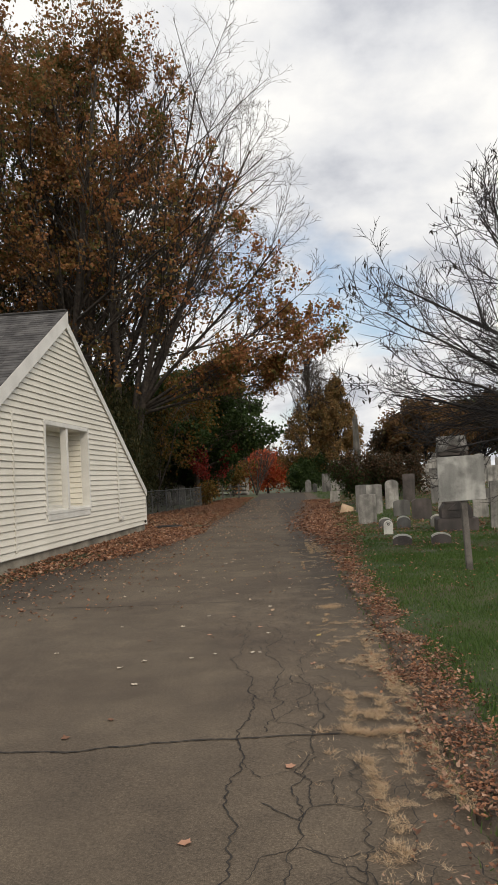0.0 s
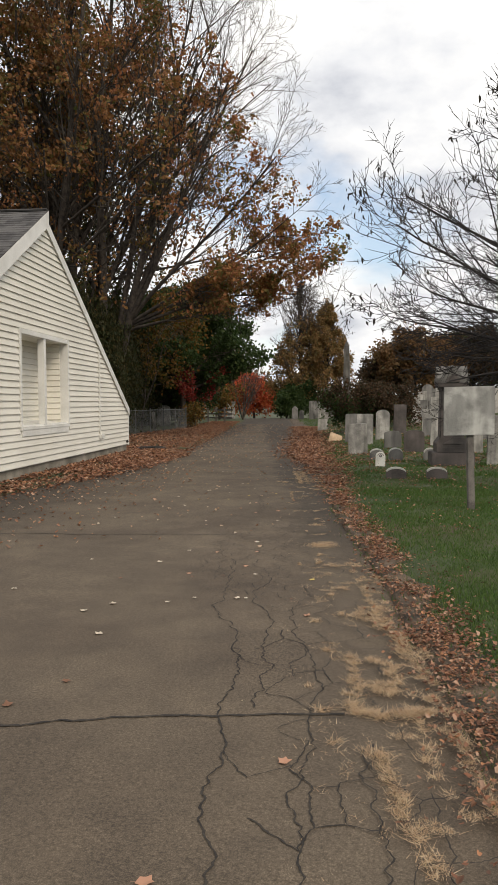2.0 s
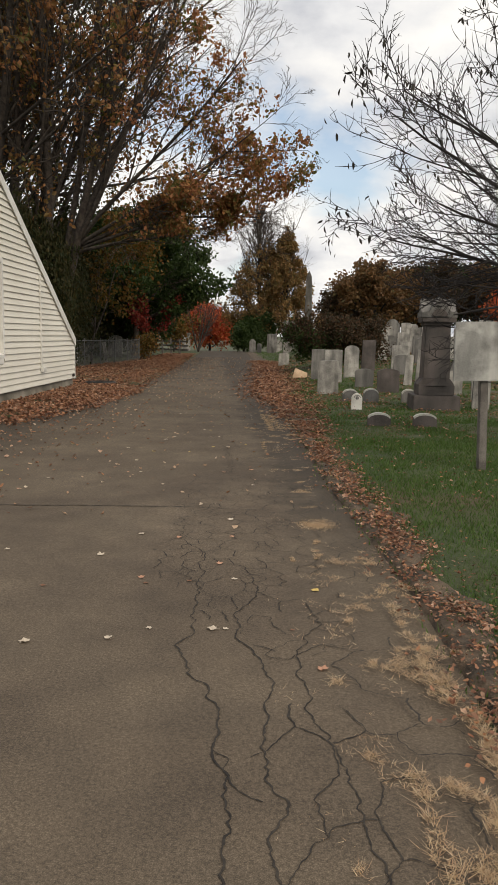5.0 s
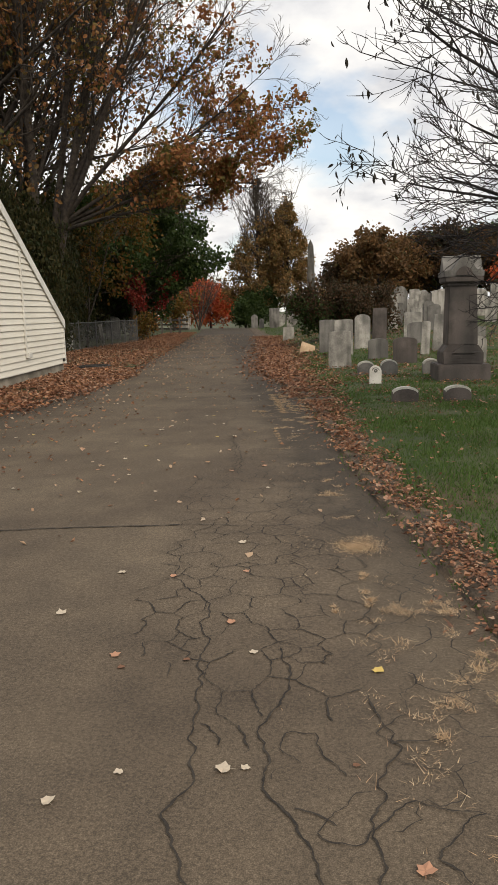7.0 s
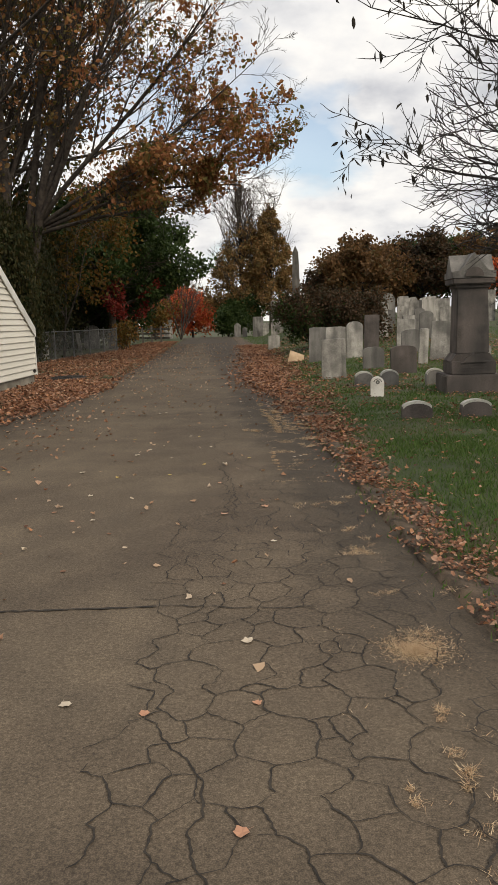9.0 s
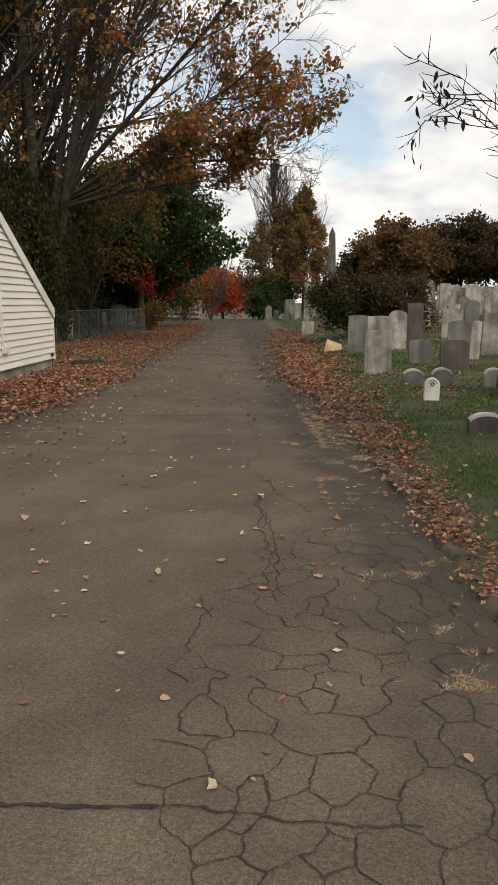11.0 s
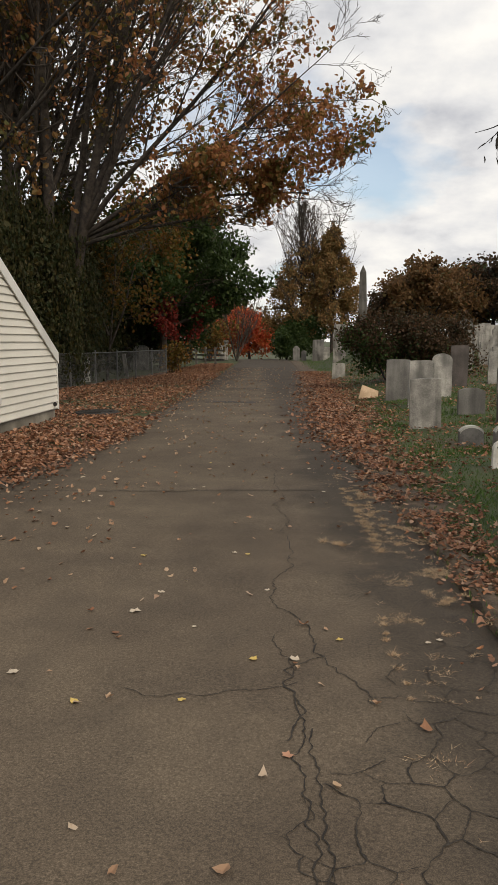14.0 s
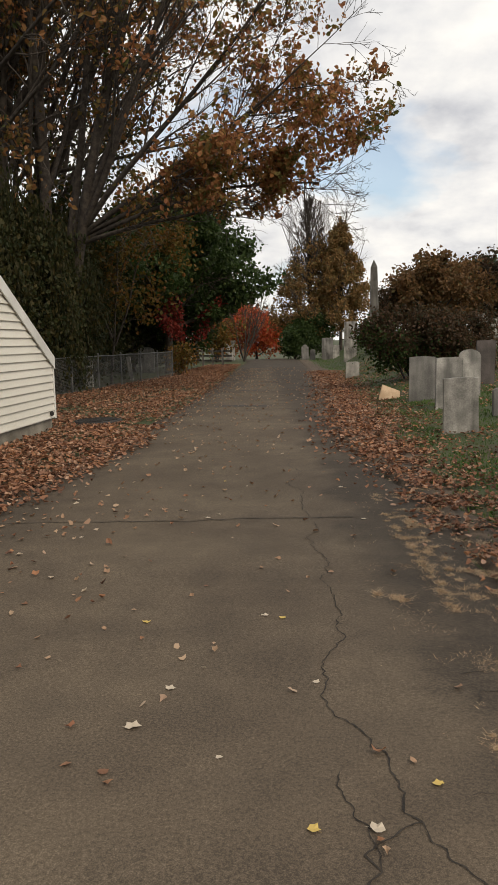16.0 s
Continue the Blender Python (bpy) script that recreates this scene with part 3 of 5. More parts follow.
    part("tap", box((WALL + 0.02, 24.28, 0.27), (WALL + 0.08, 24.36, 0.35), 0.015), M["iron"], h, "small dark wall tap")


build_house()
# ---- trees and shrubs ----
def unit(v):
    return v / np.maximum(np.linalg.norm(v, axis=-1, keepdims=True), 1e-9)


def grow_limbs(r, P, D, L, R, wander, lift, n=7, taper=0.4):
    """Bends N limbs in n steps each: their points and radii."""
    pts, d = [P], unit(D)
    for i in range(n):
        d = unit(d + r.normal(0, wander, d.shape) + np.array([0, 0, lift]))
        pts.append(pts[-1] + d * (L / n)[:, None])
    f = np.linspace(1, taper, n + 1)
    return np.stack(pts, 1), R[:, None] * f


def fork(r, pts, R, L, kids, angle, ratio, thin, low=0.25, flat=1.0, least=0.004):
    """Where the children of each limb begin, and which way they go."""
    N, n1 = pts.shape[:2]
    who = np.repeat(np.arange(N), kids)
    t = low + (1 - low) * (np.tile(np.arange(kids), N) + r.random(N * kids)) / kids
    q = np.minimum(t * (n1 - 1), n1 - 1.001)
    i, f = q.astype(int), (q % 1)[:, None]
    p = pts[who, i] * (1 - f) + pts[who, i + 1] * f
    tan = unit(pts[who, i + 1] - pts[who, i])
    side = r.normal(0, 1, tan.shape) * np.array([1, 1, flat])
    side = unit(side - (side * tan).sum(1, keepdims=True) * tan)
    a = np.radians(angle) * r.uniform(0.7, 1.3, len(who))[:, None]
    d = tan * np.cos(a) + side * np.sin(a)
    length = L[who] * ratio * r.uniform(0.7, 1.25, len(who)) * (1.2 - 0.6 * t)
    return p, d, length, np.maximum(R[who, i] * thin, least)


def tubes(pts, rad, k):
    """One tube mesh for N limbs of equal step count."""
    N, n1 = pts.shape[:2]
    tan = unit(np.gradient(pts, axis=1))
    ref = np.where(np.abs(tan[..., 2:3]) > 0.9, np.array([1.0, 0, 0]), np.array([0, 0, 1.0]))
    u = unit(np.cross(tan, ref))
    v = np.cross(tan, u)
    a = np.linspace(0, 2 * np.pi, k, endpoint=False)
    ring = pts[:, :, None] + rad[:, :, None, None] * (u[:, :, None] * np.cos(a)[:, None] + v[:, :, None] * np.sin(a)[:, None])
    idx = np.arange(N * n1 * k).reshape(N, n1, k)
    nx = np.roll(idx, -1, 2)
    faces = np.stack([idx[:, :-1], nx[:, :-1], nx[:, 1:], idx[:, 1:]], -1).reshape(-1, 4)
    return ring.reshape(-1, 3), faces


def join(sets):
    vs, fs, o = [], [], 0
    for v, f in sets:
        vs.append(v)
        fs.append(f + o)
        o += len(v)
    return np.concatenate(vs), np.concatenate(fs)


def leaf_quads(r, at, size, droop=0.3, wide=0.38, hang=False):
    """A folded leaf blade at each place."""
    n = len(at)
    a = r.normal(0, 1, (n, 3))
    a[:, 2] -= 3.0 if hang else droop
    a = unit(a)
    b = unit(np.cross(a, r.normal(0, 1, (n, 3))))
    c = np.cross(a, b)
    s = (size * r.uniform(0.6, 1.35, n))[:, None]
    near, far, tip = at + a * s * 0.28 + c * s * 0.07, at + a * s * 0.62 + c * s * 0.10, at + a * s - c * s * 0.08
    v = np.stack([at, near + b * s * wide * 0.85, far + b * s * wide * 0.9, tip, far - b * s * wide * 0.9, near - b * s * wide * 0.85], 1)
    i = np.arange(n)[:, None] * 6
    return v.reshape(-1, 3), np.concatenate([i + np.array([[0, 1, 2, 3]]), i + np.array([[3, 4, 5, 0]])])


def clump(p, seed, rate):
    return np.array([noise.noise(Vector((x * rate + seed, y * rate, z * rate))) for x, y, z in p])


def build_tree(name, base, label, stems, levels, bark, leaf_mat, leaves, leaf_size, seed, keep=None, trunk=None, hang=False, crown_label="", sides=(8, 6, 4, 3, 3), spread=0.25, leaf_levels=2, category="tree", second=None, least=0.004, tuft=1):
    """stems: rows of (start, aim, length, radius), beside the base. levels: rows of (kids, angle, ratio, thin, wander, lift, low)."""
    r = np.random.default_rng(seed)
    t = thing(name, (base[0], base[1], float(height(base[0], base[1])) - 0.05), label, category)
    P = np.array([s[0] for s in stems], float)
    D = np.array([s[1] for s in stems], float)
    L = np.array([s[2] for s in stems], float)
    R = np.array([s[3] for s in stems], float)
    wander0, lift0 = levels[0][4], levels[0][5]
    pts, rad = grow_limbs(r, P, D, L, R, wander0, lift0, 10, 0.25)
    if trunk:
        tp, tr_ = grow_limbs(r, np.array([[0, 0, 0.0]]), np.array([trunk[0]]), np.array([trunk[1]]), np.array([trunk[2]]), 0.03, 0.0, 10, trunk[3])
        tr_[:, 0] *= 1.35
        put("trunk", mesh_of("trunk", *tubes(tp, tr_, 10), bark, True), t)
    put("limbwork" if trunk else "trunk", mesh_of("limbwork", *tubes(pts, rad, sides[0]), bark, True), t)
    fine, tips = [], [pts]
    for i, (kids, angle, ratio, thin, wander, lift, low) in enumerate(levels):
        p, d, L, R0 = fork(r, pts, rad, L, kids, angle, ratio, thin, low, 1.0, least)
        pts, rad = grow_limbs(r, p, d, L, R0, wander, lift, 6 if i < 2 else 5, 0.35)
        fine.append(tubes(pts, rad, sides[min(i + 1, 4)]))
        tips.append(pts)
    put("branchwork", mesh_of("branchwork", *join(fine), bark, True), t)
    if leaves:
        pool = np.concatenate([q[:, 1:].reshape(-1, 3) for q in tips[-leaf_levels:]])
        for mat_, share, fn, nm in ((leaf_mat, leaves, keep, "crown"),) + ((second,) if second else ()):
            at = np.repeat(pool[r.integers(0, len(pool), share // tuft)] + r.normal(0, spread, (share // tuft, 3)), tuft, 0)
            at = at + (r.normal(0, leaf_size * 0.75, at.shape) if tuft > 1 else 0)
            at = at[at[:, 2] > 0.15]
            if fn:
                at = at[fn(at, r)]
            if len(at):
                put(nm, mesh_of(nm, *leaf_quads(r, at, leaf_size, hang=hang, wide=0.17 if hang else 0.36), mat_), t, crown_label)
    return t


def oak_keep(at, r):
    """The upper side towards the lane has dropped its leaves."""
    bound = np.interp(at[:, 2], [4.6, 6.4, 8, 9.5, 11.5, 14, 17, 22], [8.2, 10.4, 11.6, 9.8, 8.0, 7.2, 5.2, 3.6])
    n = clump(at, 3.0, 0.95)
    gap = np.interp(at[:, 0], [0, 3.5, 7, 9], [0.05, 0.17, 0.19, 0.06]) + np.interp(at[:, 2], [8, 15], [0.06, 0.0]) * (at[:, 0] < 5) - np.interp(at[:, 2], [6.2, 7.2], [0.22, 0.0])
    return (at[:, 0] < bound + n * 1.6) & (n + r.normal(0, 0.06, len(at)) > gap) & (at[:, 2] > np.interp(at[:, 0], [2.0, 2.6, 5, 8.5, 9.5, 11.5], [0, 4.5, 5.0, 5.4, 6.2, 7.4]))


def back_oak_keep(at, r):
    """The crown behind leans away from the lane as it rises."""
    n = clump(at, 5.0, 0.55)
    return (at[:, 0] < np.interp(at[:, 2], [6, 12, 17, 22], [7.0, 7.5, 6.2, 4.6]) + n * 1.5) & (n + r.normal(0, 0.08, len(at)) > np.interp(at[:, 2], [5, 12, 17], [0.20, 0.14, 0.0]))


def clump_keep(seed, rate, cut):
    def fn(at, r):
        return clump(at, seed, rate) + r.normal(0, 0.15, len(at)) > cut
    return fn


def build_oaks():
    # many-stemmed oak behind the fence, its limbs reaching out over the lane
    b = (-10.0, 36.6)
    stems = [((-0.9, 0.1, 0), (-0.14, 0.0, 1), 16, 0.24), ((-0.4, 0.0, 0), (-0.03, -0.05, 1), 18, 0.27), ((0.1, 0.1, 0), (0.04, -0.02, 1), 18.5, 0.26), ((0.5, -0.1, 0), (0.13, -0.08, 1), 16, 0.25),
             ((0.8, 0.0, 0), (0.20, -0.07, 1), 14.5, 0.22), ((1.5, -0.4, 4.4), (0.22, -0.20, 1), 13.6, 0.14), ((1.6, -0.4, 4.6), (0.40, -0.26, 1), 13.0, 0.13), ((1.7, -0.4, 4.6), (0.60, -0.36, 1), 11.8, 0.12), ((1.6, -0.4, 4.5), (0.85, -0.45, 1), 10.4, 0.12),
             ((1.7, -0.4, 4.8), (1.2, -0.55, 1), 9.2, 0.11), ((1.7, -0.4, 4.9), (1.7, -0.75, 0.9), 8.3, 0.10), ((1.7, -0.4, 4.9), (2.5, -1.0, 0.95), 7.6, 0.10), ((1.6, -0.3, 4.8), (4.0, -1.6, 1.15), 7.4, 0.09), ((1.3, -0.3, 4.6), (4.0, -1.5, 0.85), 6.4, 0.09), ((0.3, 0.6, 5), (0.3, 0.7, 1), 11, 0.13)]
    stems = [(p, d, l * 1.13, w) for p, d, l, w in stems]
    lv = [(9, 28, 0.38, 0.48, 0.045, 0.004, 0.28), (6, 34, 0.50, 0.5, 0.09, 0.03, 0.15), (4, 36, 0.55, 0.55, 0.12, 0.03, 0.15), (3, 38, 0.6, 0.6, 0.14, 0.02, 0.2)]
    build_tree("oak_tree", b, "many-stemmed oak with rust leaves and half-bare limbs over lane", stems, lv, M["bark"], M["oak_leaf"], 90000, 0.145, 11, oak_keep,
               crown_label="rust and olive oak leaves", spread=0.14, least=0.008, tuft=7)
    # fuller, browner oak behind it
    stems = [((0, 0, 0), (a * 0.20, c * 0.20, 1), 22 - abs(a) * 2, 0.24) for a, c in ((-1, 0), (0, -0.6), (0.8, 0.2), (-0.5, -1.0), (0.3, 1), (1.5, -0.6), (-2.0, -0.4), (1.0, -1.2))]
    lv = [(9, 42, 0.42, 0.45, 0.05, 0.02, 0.22), (6, 42, 0.5, 0.5, 0.1, 0.03, 0.15), (5, 42, 0.55, 0.55, 0.14, 0.02, 0.15)]
    build_tree("oak_tree", (-12.2, 37.5), "tall brown-leaved oak with dense upright crown behind fence", stems, lv, M["bark"], M["olive_leaf"], 120000, 0.175, 12,
               back_oak_keep, crown_label="olive and brown oak leaves", spread=0.28, tuft=6)
    stems = [((0, 0, 0), (a * 0.25, c * 0.25, 1), 18, 0.2) for a, c in ((-1, 0), (0.6, -0.6), (0.8, 0.6), (-0.5, -1.0), (0, 0.2))]
    build_tree("maple_tree", (-15.5, 47), "dark green and brown tree behind the oaks", stems, lv, M["bark"], M["thicket_leaf"], 42000, 0.22, 13, lambda at, r: clump(at, 2.0, 0.4) + r.normal(0, 0.15, len(at)) > np.interp(at[:, 2], [8, 11], [-0.4, 0.05]), spread=0.35)
    build_tree("maple_tree", (-17.5, 33.0), "tall olive-leaved tree behind the house roof", stems, lv, M["bark"], M["olive_leaf"], 36000, 0.19, 14, clump_keep(8.0, 0.4, -0.1), spread=0.35)


def round_stems(n, low, high, length, rad, out, seed):
    r = np.random.default_rng(seed)
    rows = []
    for i in range(n):
        a, z = i * 2.399963, low + (high - low) * (i / max(1, n - 1))
        f = 1 - 0.55 * (i / n)
        rows.append(((0, 0, z), (math.cos(a) * out * f, math.sin(a) * out * f, 0.55 + 0.6 * i / n), length * f * r.uniform(0.85, 1.15), rad * f))
    return rows


def build_mid_trees():
    lv = [(6, 45, 0.55, 0.5, 0.06, 0.0, 0.15), (5, 45, 0.55, 0.5, 0.12, -0.02, 0.1), (4, 45, 0.6, 0.6, 0.15, -0.03, 0.1)]
    build_tree("maple_tree", (-7.9, 50.0), "dense dark green maple over the fence end", round_stems(19, 2.2, 5.6, 5.2, 0.09, 1.0, 3), lv, M["bark"], M["green_leaf"], 64000, 0.20, 21,
               lambda at, r: (clump(at, 1.0, 0.8) + r.normal(0, 0.15, len(at)) > -0.32) & (at[:, 2] > 1.9 + 0.5 * np.clip(at[:, 0] - 0.8, 0, 4)), trunk=((0.02, 0, 1), 5.2, 0.22, 0.4), crown_label="drooping dark green leaves", spread=0.22)
    build_tree("maple_tree", (-10.6, 53.0), "dark green tree behind the fenced plots", round_stems(11, 1.2, 4.6, 4.2, 0.09, 1.0, 4), lv, M["bark"], M["green_leaf"], 22000, 0.24, 22,
               clump_keep(1.5, 0.8, -0.3), trunk=((0.02, 0, 1), 5.5, 0.22, 0.4), spread=0.25)
    build_tree("young_oak", (-6.0, 40.5), "slim yellow-leaved young tree behind fence", [((-2.4, 0, 0), (0.02, 0.05, 1), 6.5, 0.06), ((-2.2, 0, 1.5), (0.5, 0.0, 1), 4.5, 0.05), ((-2.3, 0, 1.8), (-0.5, 0.1, 1), 4.2, 0.05)],
               lv[:2], M["bark"], M["yellow_leaf"], 7000, 0.15, 23, clump_keep(4.0, 0.8, -0.1), spread=0.3)
    build_tree("vine_shrub", (-6.95, 49.2), "crimson vine climbing the maple trunk", [((0, 0, 0), (0.1 * math.cos(a), 0.1 * math.sin(a), 1), 3.9, 0.02) for a in (0, 1.6, 3.1, 4.7)], [(6, 30, 0.14, 0.5, 0.1, 0, 0.3)],
               M["bark"], M["crimson_leaf"], 1300, 0.15, 24, lambda at, r: at[:, 2] > 1.7, spread=0.16, category="shrub")
    build_tree("shrub", (-6.75, 46.2), "small yellow-green shrub at the fence end", [((0, 0, 0), (0.5 * math.cos(a), 0.5 * math.sin(a), 1), 1.3, 0.012) for a in range(7)], [(5, 45, 0.5, 0.5, 0.1, 0, 0.2)],
               M["bark"], M["yellow_leaf"], 900, 0.12, 25, spread=0.12, category="shrub")
    # bare trees and the two by the far end of the lane
    up = [(9, 30, 0.42, 0.45, 0.04, 0.05, 0.15), (6, 30, 0.5, 0.5, 0.07, 0.05, 0.1), (4, 32, 0.55, 0.6, 0.1, 0.04, 0.1)]

    def cone_stems(n, z0, z1, l0, l1, rad):
        rows = []
        for i in range(n):
            f = i / (n - 1)
            rows.append(((0, 0, z0 + (z1 - z0) * f), (math.cos(i * 2.4), math.sin(i * 2.4), 0.25 + 1.1 * f), l0 + (l1 - l0) * f, rad * (1 - 0.5 * f)))
        return rows

    build_tree("linden_tree", (-0.85, 78), "upright half-bare linden with russet lower leaves", [((0, 0, 0), (0, 0, 1), 14.8, 0.18)] + cone_stems(46, 1.0, 12.4, 4.5, 1.1, 0.055) + [((0, 0, 4.0 + 0.75 * i), (0.30 * math.cos(i * 2.4), 0.30 * math.sin(i * 2.4), 1), 7.2 - 0.55 * i, 0.06) for i in range(12)], up,
               M["bark"], M["rust_leaf"], 52000, 0.20, 31, lambda at, r: (at[:, 2] + r.normal(0, 0.7, len(at)) < 8.8 + 0.7 * at[:, 0]) & (clump(at, 4.0, 0.9) > -0.25) & (np.hypot(at[:, 0], at[:, 1]) < (13.0 - at[:, 2]) * 0.40), crown_label="russet leaves", spread=0.16, least=0.010)
    build_tree("linden_tree", (1.55, 77), "russet-leaved linden behind the obelisk", [((0, 0, 0), (0, 0, 1), 11.5, 0.15)] + cone_stems(28, 0.9, 9.8, 3.8, 0.8, 0.05), up[:2] + [(3, 35, 0.5, 0.6, 0.1, 0, 0.1)],
               M["bark"], M["rust_leaf"], 30000, 0.20, 32, lambda at, r: (clump(at, 3.0, 0.9) > -0.25) & (np.hypot(at[:, 0], at[:, 1]) < (11.6 - at[:, 2]) * 0.40 + r.normal(0, 0.2, len(at))), spread=0.2, least=0.009)
    build_tree("bare_tree", (-6.1, 72), "bare grey-brown tree beside the lane", [((0, 0, 0), (math.cos(a) * 0.42, math.sin(a) * 0.42, 1), 5.0, 0.06) for a in (0.2, 1.5, 2.8, 4.0, 5.2)], up, M["bark"], None, 0, 0.1, 33, least=0.011)
    lr = [(6, 48, 0.5, 0.5, 0.07, 0.02, 0.15), (5, 45, 0.5, 0.5, 0.12, 0, 0.1)]
    build_tree("red_maple", (-6.3, 88), "low scarlet and orange maple", round_stems(13, 0.3, 2.6, 3.8, 0.06, 1.1, 5), lr, M["bark"], M["red_leaf"], 12000, 0.26, 35, clump_keep(3.0, 0.8, -0.3), trunk=((0, 0, 1), 2.6, 0.14, 0.5), spread=0.25)
    build_tree("red_maple", (-9.3, 92), "orange-red maple behind the bare tree", round_stems(11, 0.7, 2.4, 3.6, 0.06, 1.1, 6), lr, M["bark"], M["red_leaf"], 6000, 0.28, 36, clump_keep(3.0, 0.8, -0.2), trunk=((0, 0, 1), 2.6, 0.14, 0.5), spread=0.25)
    for x, y, s in ((-2.2, 74.5, 0.65), (-1.2, 75.5, 0.9)):
        build_tree("evergreen_shrub", (x, y), "dark evergreen shrub beside the lane end", [((0, 0, 0), (0.3 * math.cos(a), 0.3 * math.sin(a), 1), 3.2 * s, 0.05) for a in range(7)], lr, M["bark"], M["green_leaf"], 5000, 0.20, 37, spread=0.22, category="shrub")
    build_tree("yellow_shrub", (-8.0, 70), "yellow autumn shrub behind the wooden rails", [((0, 0, 0), (0.35 * math.cos(a), 0.35 * math.sin(a), 1), 3.0, 0.04) for a in range(6)], lr, M["bark"], M["yellow_leaf"], 2200, 0.2, 38, spread=0.25, category="shrub")
    # the sprawling dark bush between the stones
    flat = [(7, 55, 0.5, 0.5, 0.12, 0.0, 0.15), (6, 55, 0.5, 0.5, 0.15, 0, 0.1)]
    build_tree("yew_bush", (2.75, 33.6), "sprawling maroon-brown bush with dark evergreen foot", [((0.18 * i - 0.8, 0.1 * (i % 3), 0), (0.22 * (i - 4.5) / 2, math.sin(i * 2.4) * 0.6, 0.9), 1.7, 0.03) for i in range(10)], flat, M["bark_dark"], M["maroon_leaf"], 24000, 0.085, 39,
               lambda at, r: at[:, 2] + 0.35 * at[:, 0] > 0.45 + r.normal(0, 0.3, len(at)), spread=0.16, category="bush",
               second=(M["green_leaf"], 13000, lambda at, r: (at[:, 2] + 0.4 * at[:, 0] < 0.9 + r.normal(0, 0.25, len(at))), "evergreen_foot"))


def build_treeline():
    lr = [(7, 48, 0.5, 0.5, 0.07, 0.02, 0.15), (5, 45, 0.5, 0.5, 0.12, 0, 0.1), (3, 45, 0.5, 0.6, 0.12, 0, 0.1)]
    a = build_tree("russet_tree", (11.5, 88), "broad russet tree at the burial ground's far edge", round_stems(14, 1.5, 5.0, 5.4, 0.12, 1.0, 8), lr, M["bark_dark"], M["russet_far"], 16000, 0.34, 41, clump_keep(3.0, 0.5, -0.3), trunk=((0, 0, 1), 6, 0.25, 0.4), spread=0.35)
    b = build_tree("brown_tree", (18.5, 92), "broad maroon-brown tree at the burial ground's far edge", round_stems(14, 1.5, 5.5, 5.4, 0.12, 1.0, 9), lr, M["bark_dark"], M["maroon_leaf"], 16000, 0.34, 42, clump_keep(6.0, 0.5, -0.28), trunk=((0, 0, 1), 6, 0.25, 0.4), spread=0.35)
    c = build_tree("green_tree", (24.5, 98), "dark green tree in the far treeline", round_stems(14, 1.5, 6.0, 5.2, 0.12, 0.9, 10), lr, M["bark_dark"], M["green_leaf"], 14000, 0.34, 43, clump_keep(7.0, 0.5, -0.25), trunk=((0, 0, 1), 7, 0.25, 0.4), spread=0.35)
    d = build_tree("orange_tree", (23.5, 82), "small orange-red tree among the far trees", round_stems(10, 1.2, 3.0, 2.8, 0.07, 1.0, 11), lr[:2], M["bark"], M["red_leaf"], 3200, 0.3, 44, clump_keep(2.0, 0.5, -0.1), trunk=((0, 0, 1), 3.4, 0.12, 0.4), spread=0.3)
    tagged(a, group="far treeline"), tagged(b, group="far treeline"), tagged(c, group="far treeline")
    for i, (src, x, y, s) in enumerate(((a, 15.2, 97, 1.0), (b, 8.6, 94, 0.7), (a, 26.5, 90, 1.1), (b, 30.5, 88, 1.25), (c, 35, 96, 1.3), (a, 38, 92, 1.25), (c, 19.5, 108, 1.05), (b, 45, 96, 1.3), (b, 12.5, 108, 0.95),
                                        (c, -14, 70, 1.1), (b, -20, 66, 1.2), (a, -13.5, 96, 1.3), (c, -22, 84, 1.4), (b, -27, 60, 1.3), (c, -24, 48, 1.4), (a, -32, 72, 1.5), (b, -18, 108, 1.4), (b, -40, 60, 1.5), (c, -30, 40, 1.3), (d, -11.5, 84, 1.0))):
        k = copy_thing(src, pose(x, y, float(height(x, y)) - 0.05, 0, 0, i * 67))
        k.scale = (s, s, s)


